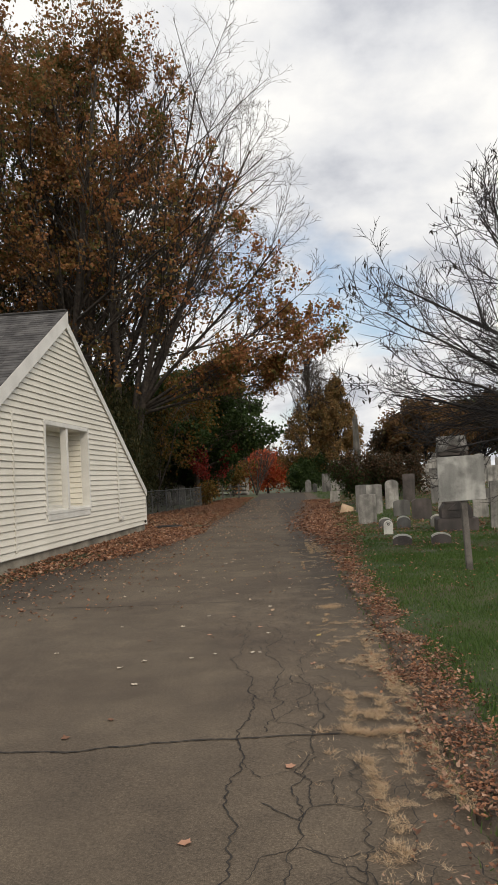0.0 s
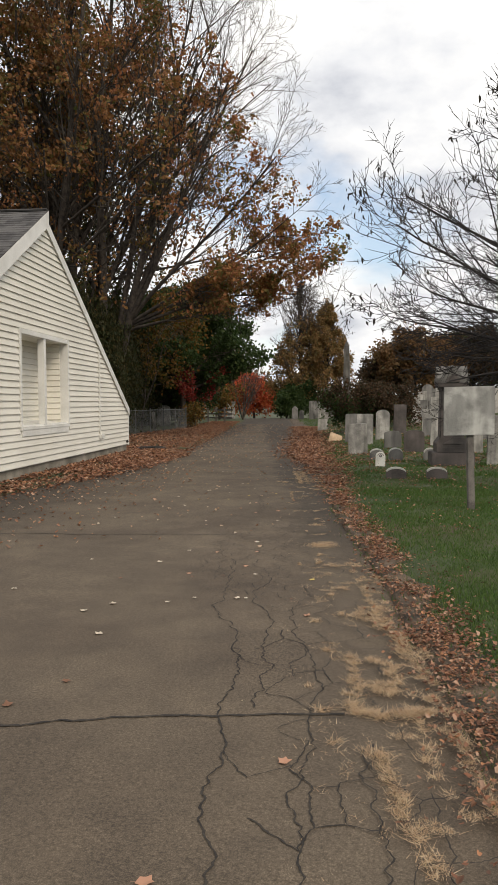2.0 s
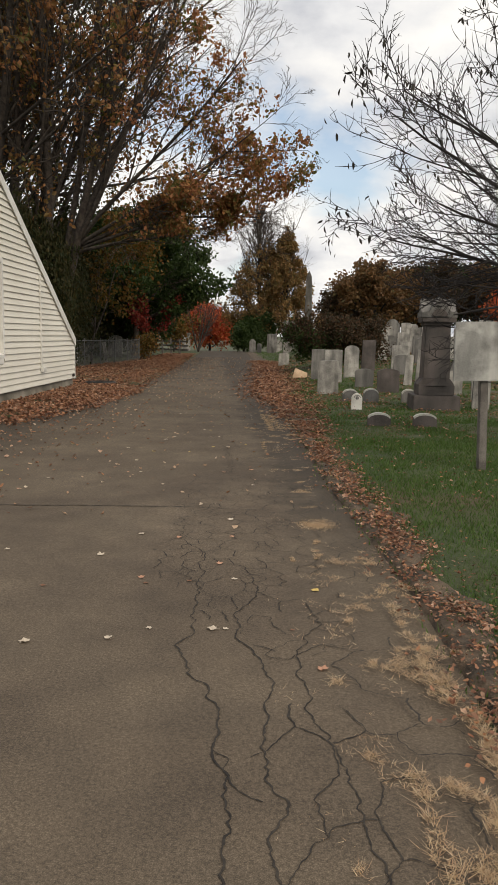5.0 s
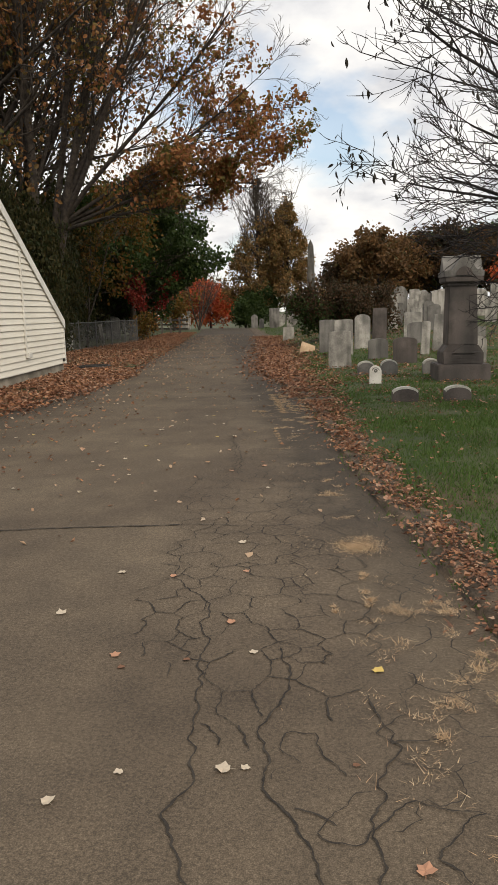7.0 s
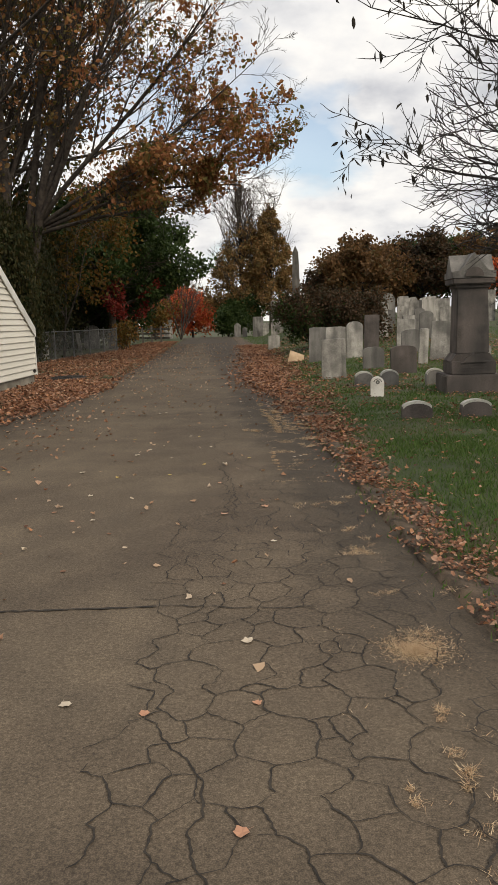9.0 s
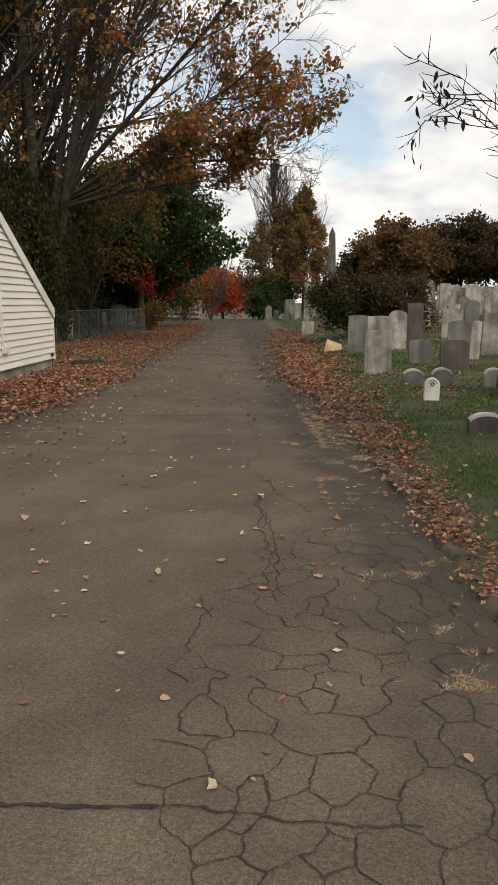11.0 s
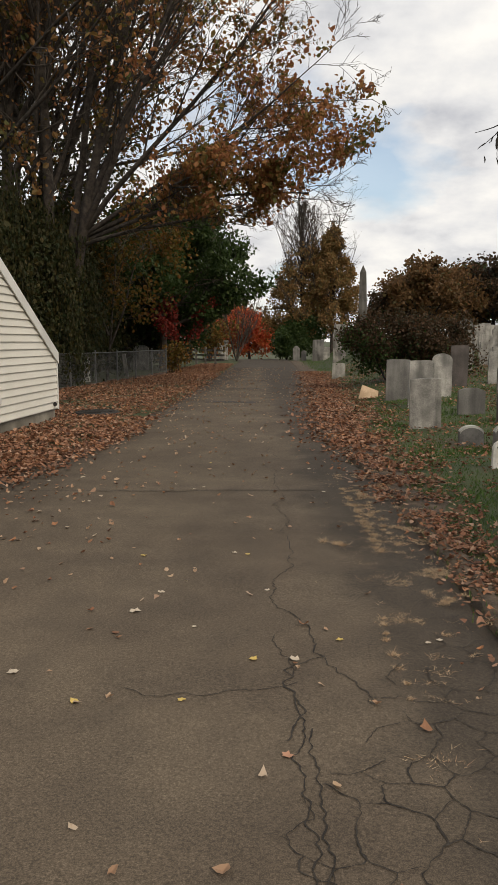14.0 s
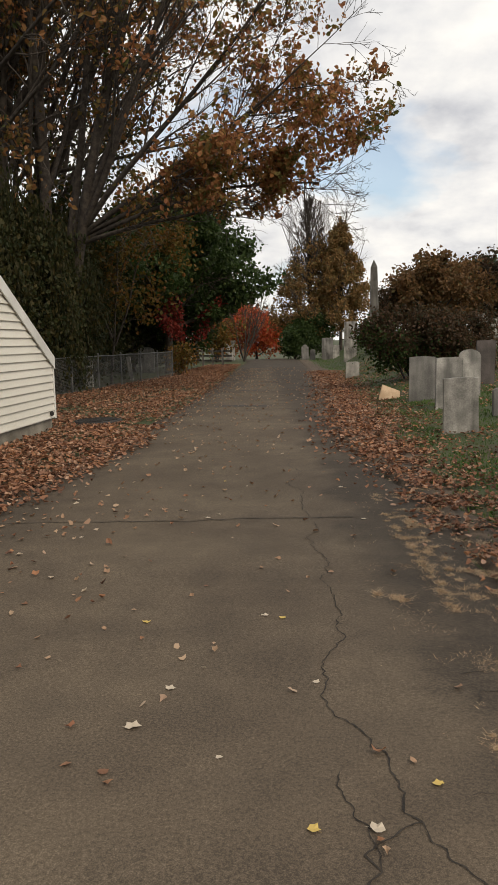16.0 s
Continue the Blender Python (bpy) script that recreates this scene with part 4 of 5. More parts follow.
def build_thicket():
    """Undergrowth behind the chain-link fence."""
    lv = [(8, 55, 0.45, 0.5, 0.12, 0.02, 0.1), (6, 55, 0.5, 0.5, 0.15, 0, 0.1)]
    first = None
    spots = [(-10.9, 34.2, 1.0), (-10.9, 31.2, 1.0), (-10.6, 33.0, 0.95), (-11.6, 29.6, 1.1), (-10.5, 37.4, 0.95), (-10.1, 40.2, 0.85), (-12.6, 31.6, 1.35), (-11.2, 36.0, 1.25), (-12.6, 33.0, 1.05), (-10.2, 43.5, 0.9), (-12.0, 43.0, 1.2), (-14.5, 38.5, 1.2), (-12.5, 49.5, 1.25), (-11.0, 39.0, 1.25), (-15.0, 31.5, 1.2), (-9.0, 56.5, 0.9), (-12.5, 59.0, 1.2), (-15.5, 55.0, 1.4)]
    for i, (x, y, s) in enumerate(spots):
        if first is None:
            first = build_tree("thicket_shrub", (x, y), "tangled dark olive undergrowth shrub behind fence", [((0.3 * math.cos(k), 0.3 * math.sin(k), 0), (0.42 * math.cos(k * 1.3), 0.42 * math.sin(k * 1.3), 1), 4.2, 0.035) for k in range(9)], lv, M["bark_dark"],
                               M["thicket_leaf"], 15000, 0.15, 51, clump_keep(3.0, 0.8, -0.3), spread=0.28, category="shrub")
            tagged(first, group="undergrowth behind the fence")
        else:
            k = copy_thing(first, pose(x, y, -0.05, 0, 0, i * 83))
            k.scale = (s, s, s * 1.1)
    for i, (x, y, s) in enumerate(((-8.95, 35.6, 1.05), (-8.85, 37.2, 1.0), (-9.3, 34.0, 1.15), (-9.75, 32.4, 1.1), (-9.8, 33.9, 1.25), (-9.4, 36.2, 1.2), (-9.1, 38.2, 1.0), (-10.0, 31.0, 1.1), (-9.0, 34.9, 0.9), (-9.7, 29.7, 1.0))):
        k = copy_thing(first, pose(x, y, -0.05, 0, 0, 40 + i * 71))
        k.scale = (0.55, 0.55, s)


def build_side_tree():
    """The nearly bare tree whose branches hang in from beside the lawn."""
    b = (5.4, 13.9)
    st = [((0, 0, 1.9), (-1, 0.10, 0.12), 3.7, 0.038), ((0, 0, 2.0), (-1, -0.30, 0.26), 3.7, 0.038), ((0, 0, 2.1), (-1, -0.1, 0.48), 3.9, 0.038), ((0, 0, 2.2), (-0.95, 0.25, 0.62), 3.9, 0.038), ((0, 0, 2.2), (-0.85, -0.25, 0.85), 3.9, 0.038),
          ((0, 0, 2.2), (-0.62, 0.1, 1.0), 3.9, 0.038), ((0, 0, 2.1), (-0.8, 0.55, 0.28), 3.6, 0.035), ((0, 0, 2.2), (-0.3, -0.2, 1.1), 3.7, 0.038), ((0, 0, 2.2), (0.5, 0.2, 0.9), 3.6, 0.038), ((0, 0, 2.1), (0.9, -0.4, 0.5), 3.6, 0.038), ((0, 0, 2.1), (0.1, 0.9, 0.5), 3.6, 0.038),
          ((0, 0, 2.1), (0.2, -0.9, 0.6), 3.2, 0.035), ((0, 0, 1.95), (-0.95, -0.15, 0.0), 3.4, 0.032), ((0, 0, 2.0), (-0.9, -0.5, 0.4), 3.4, 0.032), ((0, 0, 2.0), (-1, 0.3, 0.35), 3.7, 0.035)]
    st = [(p, d, l * (0.90 + 0.48 * d[2] if d[2] < 0.7 else 1.15), w * 1.2) for p, d, l, w in st]
    lv = [(9, 34, 0.44, 0.52, 0.07, 0.010, 0.18), (6, 36, 0.52, 0.58, 0.09, 0.03, 0.15), (5, 38, 0.55, 0.66, 0.12, 0.04, 0.15)]
    build_tree("bare_cherry_tree", b, "nearly bare dark-twigged tree with few withered leaves on lawn", st, lv, M["bark_dark"], M["black_leaf"], 2000, 0.095, 61,
               lambda at, r: (np.hypot(at[:, 0], (at[:, 2] - 2.2) * 0.95) + clump(at, 5, 1.1) * 1.1 > 4.0), trunk=((0, 0, 1), 2.3, 0.13, 0.75), hang=True, crown_label="withered hanging leaves", spread=0.03, leaf_levels=1, least=0.0062, tuft=2)


build_oaks()
build_mid_trees()
build_treeline()
build_thicket()
build_side_tree()


# ---- burial ground ----
def stone_outline(w, h, kind):
    a = w / 2
    if kind == "flat":
        return [(-a, -0.15), (a, -0.15), (a * 0.985, h - 0.01), (a * 0.5, h + 0.006), (-a * 0.4, h), (-a * 0.98, h - 0.012)]
    if kind == "arch":
        return [(-a, -0.15), (a, -0.15), (a, h * 0.84)] + [(a * math.cos(t), h * 0.84 + h * 0.16 * math.sin(t)) for t in np.linspace(0.25, math.pi - 0.25, 11)] + [(-a, h * 0.84)]
    if kind == "round":
        return [(-a, -0.15), (a, -0.15), (a, h - a)] + [(a * math.cos(t), h - a + a * math.sin(t)) for t in np.linspace(0.15, math.pi - 0.15, 13)] + [(-a, h - a)]
    if kind == "shoulder":
        return [(-a, -0.15), (a, -0.15), (a, h * 0.86), (a * 0.7, h * 0.87)] + [(a * 0.7 * math.cos(t), h * 0.87 + h * 0.13 * math.sin(t)) for t in np.linspace(0.2, math.pi - 0.2, 11)] + [(-a * 0.7, h * 0.87), (-a, h * 0.86)]
    return [(-a, -0.12), (a, -0.12), (a, h * 0.60)] + [(a * math.cos(t), h * 0.60 + h * 0.40 * math.sin(t)) for t in np.linspace(0.2, math.pi - 0.2, 13)] + [(-a, h * 0.60)]


def gravestone(x, y, w, h, kind, material, label, lean=(0, 0), depth=0.085, turn=0.0, carved=None):
    bm = prism(bmesh.new(), stone_outline(w, h, kind), -depth / 2, depth / 2, "y")
    bmesh.ops.bevel(bm, geom=[e for e in bm.edges if e.calc_face_angle(0) > 1.0], offset=0.010, segments=2, affect="EDGES")
    for v in bm.verts:
        k = noise.noise(Vector((v.co.x * 5 + x, v.co.y * 5 + y, v.co.z * 5)))
        v.co += Vector((k * 0.006, k * 0.006, k * 0.006))
    ob = part("gravestone", bm, M[material])
    ob.matrix_basis = pose(x, y, float(height(x, y)), lean[0], lean[1], turn)
    tagged(ob, label, "gravestone", "gravestones of the burial ground")
    if kind == "low":
        # rim strip added along the arch, its pale colour standing in for skylight
        a = w / 2
        arc = [(a * math.cos(q), h * 0.60 + h * 0.40 * math.sin(q)) for q in np.linspace(0.25, math.pi - 0.25, 13)]
        bm = prism(bmesh.new(), [(u * 1.01, v + 0.006) for u, v in arc] + [(u * 0.97, v - 0.026) for u, v in reversed(arc)], -depth / 2 - 0.003, depth / 2 + 0.003, "y")
        part("top_edge", bm, M["stone_edge"], ob, "pale top edge coloured as if sky-lit")
    if carved:
        bm = bmesh.new()
        for t0 in np.linspace(0.3, math.pi - 0.3, 9):
            add_box(bm, (w * 0.3 * math.cos(t0) - 0.008, -depth / 2 - 0.004, h * 0.72 + w * 0.28 * math.sin(t0) - 0.008), (w * 0.3 * math.cos(t0) + 0.008, -depth / 2 + 0.004, h * 0.72 + w * 0.28 * math.sin(t0) + 0.008))
        for t0 in np.linspace(0, 2 * math.pi, 8):
            add_box(bm, (0.022 * math.cos(t0) - 0.012, -depth / 2 - 0.004, h * 0.74 + 0.022 * math.sin(t0) - 0.012), (0.022 * math.cos(t0) + 0.012, -depth / 2 + 0.004, h * 0.74 + 0.022 * math.sin(t0) + 0.012))
        part("carving", bm, M["greystone"], ob, "worn carved flower")
    return ob


MARBLE_FLAT = "weathered grey marble tablet gravestone streaked with lichen"
GREY_FLAT = "upright grey slate tablet gravestone in the grass"
DARK_FLAT = "dark brownstone tablet gravestone, stained"


def build_stones():
    g = gravestone
    g(1.58, 22.95, 0.52, 0.84, "flat", "marble", "square-topped pale grey marble gravestone on leafy grass", (1, -0.8))
    g(1.98, 26.4, 0.52, 0.98, "flat", "marble", MARBLE_FLAT, (-2, 1.0), turn=4)
    g(1.72, 28.3, 0.56, 0.95, "flat", "greystone", GREY_FLAT, (1, 0.5))
    g(2.69, 28.1, 0.46, 1.00, "arch", "marble", "tall pale marble gravestone with slightly curved top", (-1, 0.8))
    g(3.52, 30.5, 0.46, 1.06, "flat", "brownstone", DARK_FLAT, (0, 1.5))
    g(4.89, 36.5, 0.40, 1.18, "flat", "marble", MARBLE_FLAT, (0, -1))
    g(5.65, 39.9, 0.42, 0.92, "flat", "greystone", GREY_FLAT)
    g(6.85, 46.8, 0.66, 1.60, "round", "greystone", "tall round-topped grey gravestone", (0, 1))
    g(7.10, 43.8, 0.50, 1.45, "flat", "marble", MARBLE_FLAT, (0, -1.5))
    g(7.20, 42.0, 0.46, 1.42, "shoulder", "marble", "tall marble gravestone with rounded shoulders", (1, 0))
    g(7.75, 41.5, 0.62, 1.30, "flat", "marble", MARBLE_FLAT, (0, 0.6))
    g(6.05, 38.9, 0.42, 1.10, "flat", "marble", MARBLE_FLAT, (1, 2))
    g(6.70, 38.4, 0.44, 1.02, "arch", "greystone", GREY_FLAT, (-1, 0))
    g(4.72, 31.2, 0.58, 0.86, "flat", "marble", MARBLE_FLAT, (0, 1))
    g(4.46, 29.0, 0.58, 0.66, "arch", "greystone", "low dark grey gravestone with curved top", (0, 0))
    g(3.98, 25.3, 0.22, 0.86, "flat", "marble", "narrow pale marble gravestone leaning slightly", (0, 3))
    g(2.71, 24.8, 0.50, 0.50, "arch", "greystone", "short grey gravestone with curved top", (0, 0), 0.12)
    g(3.17, 23.5, 0.56, 0.60, "arch", "brownstone", "short dark brownstone gravestone with curved top", (0, -0.6), 0.12)
    g(1.93, 20.95, 0.34, 0.28, "low", "greystone", "small round-shouldered grey footstone", (0, 0), 0.12)
    g(2.38, 20.8, 0.34, 0.31, "low", "greystone", "small round-shouldered grey footstone", (0, 0), 0.12)
    g(3.22, 20.75, 0.33, 0.31, "low", "greystone", "small round-shouldered grey footstone", (0, 0), 0.12)
    g(1.84, 18.82, 0.21, 0.34, "round", "white_marble", "small bright white marble gravestone with carved flower", (2, 1), 0.08, carved=True)
    g(1.90, 16.05, 0.37, 0.22, "low", "brownstone", "low dark grey curved-top grave marker", (-2, 0), 0.14, -3)
    g(2.65, 16.07, 0.37, 0.22, "low", "brownstone", "low dark grey curved-top grave marker", (-2, 0), 0.14, -3)
    g(4.66, 26.4, 0.52, 0.98, "flat", "marble", "tall pale marble gravestone leaning to one side", (1, 3.5), turn=-6)
    g(9.05, 44.8, 0.95, 1.28, "flat", "marble", "wide pale marble gravestone", (0, 0))
    g(8.60, 41.8, 0.58, 0.95, "flat", "marble", MARBLE_FLAT, (0, 0.8))
    g(9.95, 44.7, 0.42, 1.20, "flat", "greystone", GREY_FLAT, (0, 0))
    g(10.65, 45.3, 0.75, 1.38, "arch", "marble", "tall pale marble gravestone with slightly curved top", (0, 0))
    g(12.2, 47.6, 0.80, 1.60, "flat", "marble", "wide pale marble gravestone", (0, 0))
    g(13.2, 47.0, 0.70, 1.50, "arch", "marble", MARBLE_FLAT, (0, 1))
    g(4.50, 19.6, 0.36, 1.12, "flat", "marble", "tall pale marble gravestone beside the monument", (0, 1))
    g(5.02, 21.6, 0.40, 0.98, "flat", "marble", MARBLE_FLAT, (0, -1))
    g(4.78, 23.2, 0.42, 0.60, "arch", "marble", "short pale marble gravestone", (0, 0))
    g(5.9, 27.5, 0.46, 0.55, "flat", "greystone", "short grey slate gravestone in grass", (0, 0))
    g(0.80, 40.6, 0.50, 0.58, "flat", "marble", "low pale marble block gravestone beside the bush", (0, 1), 0.3)
    g(1.40, 55.6, 0.72, 2.10, "flat", "marble", "tall pale marble pillar gravestone", (0, 1), 0.4)
    g(0.34, 70.2, 0.85, 1.62, "flat", "greystone", "wide grey gravestone under the linden", (0, 1), 0.2)
    g(-1.35, 72.0, 0.55, 1.15, "shoulder", "greystone", GREY_FLAT, (0, 0), 0.15)
    g(-0.75, 71.2, 0.40, 0.80, "arch", "greystone", GREY_FLAT, (0, 0), 0.15)
    g(0.95, 68, 0.45, 0.9, "flat", "marble", MARBLE_FLAT, (0, 0), 0.15)
    g(1.6, 64, 0.5, 0.7, "flat", "marble", MARBLE_FLAT, (0, -1), 0.15)
    g(2.0, 72, 0.5, 1.0, "flat", "greystone", GREY_FLAT, (0, -1), 0.15)
    # beyond the fence
    g(-8.75, 38.8, 0.24, 0.95, "flat", "white_marble", "narrow white gravestone behind the fence", (0, 0))
    g(-8.25, 43.2, 0.16, 1.0, "flat", "marble", "narrow leaning marble gravestone behind the fence", (0, -6))
    g(-9.4, 51.5, 0.85, 1.35, "arch", "marble", "wide pale gravestone behind the fence", (0, 0), 0.15)
    g(-8.2, 52.5, 0.75, 1.4, "round", "greystone", "round-topped grey gravestone behind the fence", (0, 0), 0.15)
    g(-8.9, 57.5, 0.9, 1.5, "flat", "marble", MARBLE_FLAT, (0, 0), 0.15)
    for x, y, w, h, k, m in ((5.3, 33.6, .42, .9, "flat", "marble"), (6.2, 35.0, .5, 1.0, "arch", "greystone"), (8.1, 37.5, .5, 1.0, "flat", "marble"), (9.6, 39.5, .5, 1.1, "arch", "marble"), (11.4, 42.0, .55, 1.1, "flat", "greystone"),
                             (8.2, 50, .6, 1.3, "flat", "marble"), (5.0, 48, .5, 1.0, "arch", "greystone"), (10.5, 53, .6, 1.3, "flat", "marble"), (6.6, 56, .55, 1.0, "shoulder", "greystone"), (12.8, 56, .6, 1.2, "flat", "marble"), (14.5, 50, .6, 1.2, "arch", "marble"),
                             (6.3, 44.5, .5, 1.25, "flat", "marble"), (7.9, 46.0, .55, 1.35, "shoulder", "marble"), (8.5, 46.5, .5, 1.2, "flat", "greystone"), (9.2, 49.0, .6, 1.3, "arch", "marble"), (7.4, 49.0, .5, 1.3, "flat", "greystone"), (10.0, 50.5, .5, 1.2, "flat", "marble"), (5.7, 42.0, .45, 1.1, "flat", "marble"), (11.3, 49.5, .6, 1.2, "flat", "marble")):
        g(x, y, w, h, k, m, {"marble": MARBLE_FLAT, "greystone": GREY_FLAT}[m], (0, random.uniform(-1.5, 1.5)))
    slab = part("stone_slab", prism(bmesh.new(), [(-0.25, 0), (0.25, 0), (0.27, 0.20), (-0.13, 0.37)], -0.04, 0.04, "y"), M["tan_stone"])
    slab.matrix_basis = pose(1.12, 29.5, float(height(1.12, 29.5)) - 0.02, -18, 0, 8)
    tagged(slab, "broken tan stone slab propped in the leaves", "slab")


def build_monument():
    m = thing("monument", (3.48, 19.42, float(height(3.48, 19.4))), "dark brownstone pedestal monument with gabled cap among graves", "monument", turn=-3)
    s = M["brownstone"]
    part("plinth", box((-0.47, -0.45, -0.1), (0.47, 0.45, 0.30), 0.018), s, m)
    bm = box((-0.36, -0.36, 0.30), (0.36, 0.36, 0.52), 0.015)
    prism(bm, [(-0.36, 0.52), (0.36, 0.52), (0.27, 0.64), (-0.27, 0.64)], -0.30, 0.30, "y")
    die = part("die_base", bm, s, m)
    bm = bmesh.new()
    for y0, y1 in ((-0.385, -0.30),):
        prism(bm, [(-0.20, 0.50), (0.20, 0.50), (0.0, 0.66)], y0, y1, "y")
    part("gable_relief", bm, s, die)
    bm = bmesh.new()
    for i in range(3):
        add_box(bm, (-0.22, -0.366, 0.36 + i * 0.045), (0.22, -0.355, 0.375 + i * 0.045))
    part("inscription", bm, s, die)
    bm = bmesh.new()
    a, b = 0.27, 0.245
    lo = [bm.verts.new((x * a, y * a, 0.64)) for x, y in ((-1, -1), (1, -1), (1, 1), (-1, 1))]
    hi = [bm.verts.new((x * b, y * b, 1.72)) for x, y in ((-1, -1), (1, -1), (1, 1), (-1, 1))]
    bm.faces.new(lo), bm.faces.new(hi)
    for i in range(4):
        bm.faces.new((lo[i], lo[(i + 1) % 4], hi[(i + 1) % 4], hi[i]))
    bmesh.ops.bevel(bm, geom=list(bm.edges), offset=0.012, segments=2, affect="EDGES")
    part("shaft", bm, s, m)
    bm = box((-0.28, -0.28, 1.70), (0.28, 0.28, 1.76), 0.01)
    add_box(bm, (-0.34, -0.34, 1.76), (0.34, 0.34, 1.86), 0.015)
    part("cornice", bm, s, m)
    bm = bmesh.new()
    prism(bm, [(-0.35, 1.86), (0.35, 1.86), (0.35, 1.96), (0.22, 1.98), (0.0, 2.26), (-0.22, 1.98), (-0.35, 1.96)], -0.33, 0.33, "y")
    prism(bm, [(-0.34, 1.86), (0.34, 1.86), (0.34, 1.95), (0.21, 1.97), (0.0, 2.24), (-0.21, 1.97), (-0.34, 1.95)], -0.345, 0.345, "x")
    part("cap", bm, M["greystone"], m, "lighter grey gabled cap stone")
    bm = bmesh.new()
    prism(bm, [(0.15 * math.cos(t), 1.88 + 0.15 * math.sin(t)) for t in np.linspace(0, math.pi, 12)], -0.36, -0.34, "y")
    part("arch_relief", bm, s, m)


def build_obelisk():
    x, y = 2.45, 51.6
    o = thing("obelisk", (x, y, float(height(x, y))), "tall grey granite obelisk rising behind the bush", "obelisk")
    part("base", box((-0.46, -0.46, -0.1), (0.46, 0.46, 0.42), 0.02), M["obelisk_stone"], o)
    part("pedestal", box((-0.32, -0.32, 0.42), (0.32, 0.32, 1.18), 0.02), M["obelisk_stone"], o)
    bm = bmesh.new()
    rings = [[bm.verts.new((sx * r, sy * r, z)) for sx, sy in ((-1, -1), (1, -1), (1, 1), (-1, 1))] for r, z in ((0.235, 1.18), (0.158, 4.22), (0.01, 4.58))]
    for lo, hi in zip(rings, rings[1:]):
        for i in range(4):
            bm.faces.new((lo[i], lo[(i + 1) % 4], hi[(i + 1) % 4], hi[i]))
    bm.faces.new(rings[0]), bm.faces.new(rings[-1])
    part("shaft", bm, M["obelisk_stone"], o)


def build_sign():
    s = thing("sign", (2.43, 11.92, float(height(2.43, 11.92))), "blank weathered metal sign on a grey wooden post", "sign")
    bm = box((-0.045, -0.045, -0.2), (0.045, 0.045, 1.30), 0.008)
    for v in bm.verts:
        v.co.x += 0.03 * (1 - v.co.z)
        v.co += Vector((0.004, 0.004, 0)) * noise.noise(v.co * 6)
    part("post", bm, M["old_wood"], s, "split grey wooden post")
    bm = box((-0.35, -0.085, 0.99), (0.305, -0.060, 1.63), 0.006)
    for v in bm.verts:
        v.co.z += 0.02 * v.co.x
    part("panel", bm, M["sign"], s, "blank pale grey panel mottled with lichen")


build_stones()
build_monument()
build_obelisk()
build_sign()


# ---- fences, drain, far gate ----
def build_chain_fence():
    a, b = Vector((-8.75, 28.0, 0)), Vector((-6.95, 45.6, 0))
    f = thing("chain_link_fence", a, "grey galvanised chain-link fence behind the leaf litter", "fence")
    way = (b - a)
    n = 8
    for i in range(n + 1):
        p = way * (i / n)
        bm = bmesh.new()
        bmesh.ops.create_cone(bm, cap_ends=True, segments=10, radius1=0.030, radius2=0.030, depth=1.25, matrix=Matrix.Translation(p + Vector((0, 0, 0.565))))
        post = part("post", bm, M["steel"], f)
        bm = bmesh.new()
        bmesh.ops.create_uvsphere(bm, u_segments=10, v_segments=6, radius=0.036, matrix=Matrix.Translation(p + Vector((0, 0, 1.19))))
        part("post_cap", bm, M["steel"], post)
    for z, r in ((1.12, 0.021), (0.06, 0.006)):
        pts = np.array([[[way.x * t, way.y * t, z + 0.012 * math.sin(t * 40)] for t in np.linspace(0, 1, 20)]])
        put("rail" if z > 1 else "tension_wire", mesh_of("rail", *tubes(pts, np.full((1, 20), r), 8), M["steel"], True), f)
    d, L = way.normalized(), way.length
    rows = []
    for s in np.arange(-1.1, L, 0.085):
        for sg in (1, -1):
            t0, t1 = (s, s + 1.06)
            za, zb = (0.05, 1.11) if sg > 0 else (1.11, 0.05)
            lo, hi = max(t0, 0), min(t1, L)
            if hi - lo < 0.05:
                continue
            q = [[d.x * t, d.y * t, za + (zb - za) * (t - t0) / (t1 - t0)] for t in (lo, (lo + hi) / 2, hi)]
            rows.append(q)
    rows = np.array(rows)
    tagged(put("wire_mesh", mesh_of("wire_mesh", *tubes(rows, np.full(rows.shape[:2], 0.0035), 3), M["steel"]), f), "diamond wire mesh", kind="stuff")


def build_rail_fence():
    f = thing("wooden_fence", (-8.6, 62.5, 0), "weathered brown wooden rail fence beside the lane", "fence")
    for i in range(4):
        x, y = 0.75 * i, -0.9 * i
        part("post", box((x - 0.07, y - 0.07, -0.1), (x + 0.07, y + 0.07, 1.15), 0.015), M["old_wood"], f)
    for z in (0.35, 0.65, 0.95):
        bm = box((0, -0.03, z - 0.06), (2.93, 0.03, z + 0.06), 0.01)
        for v in bm.verts:
            v.co.y -= v.co.x * 1.2
        part("rail", bm, M["old_wood"], f)
    p = thing("gate_pillar", (-7.8, 78.0, float(height(-7.8, 78))), "pale stone gate pillar with a cap by the lane", "pillar")
    part("shaft", box((-0.36, -0.36, -0.1), (0.36, 0.36, 1.45), 0.02), M["marble"], p)
    part("cap", box((-0.45, -0.45, 1.45), (0.45, 0.45, 1.68), 0.05), M["greystone"], p)


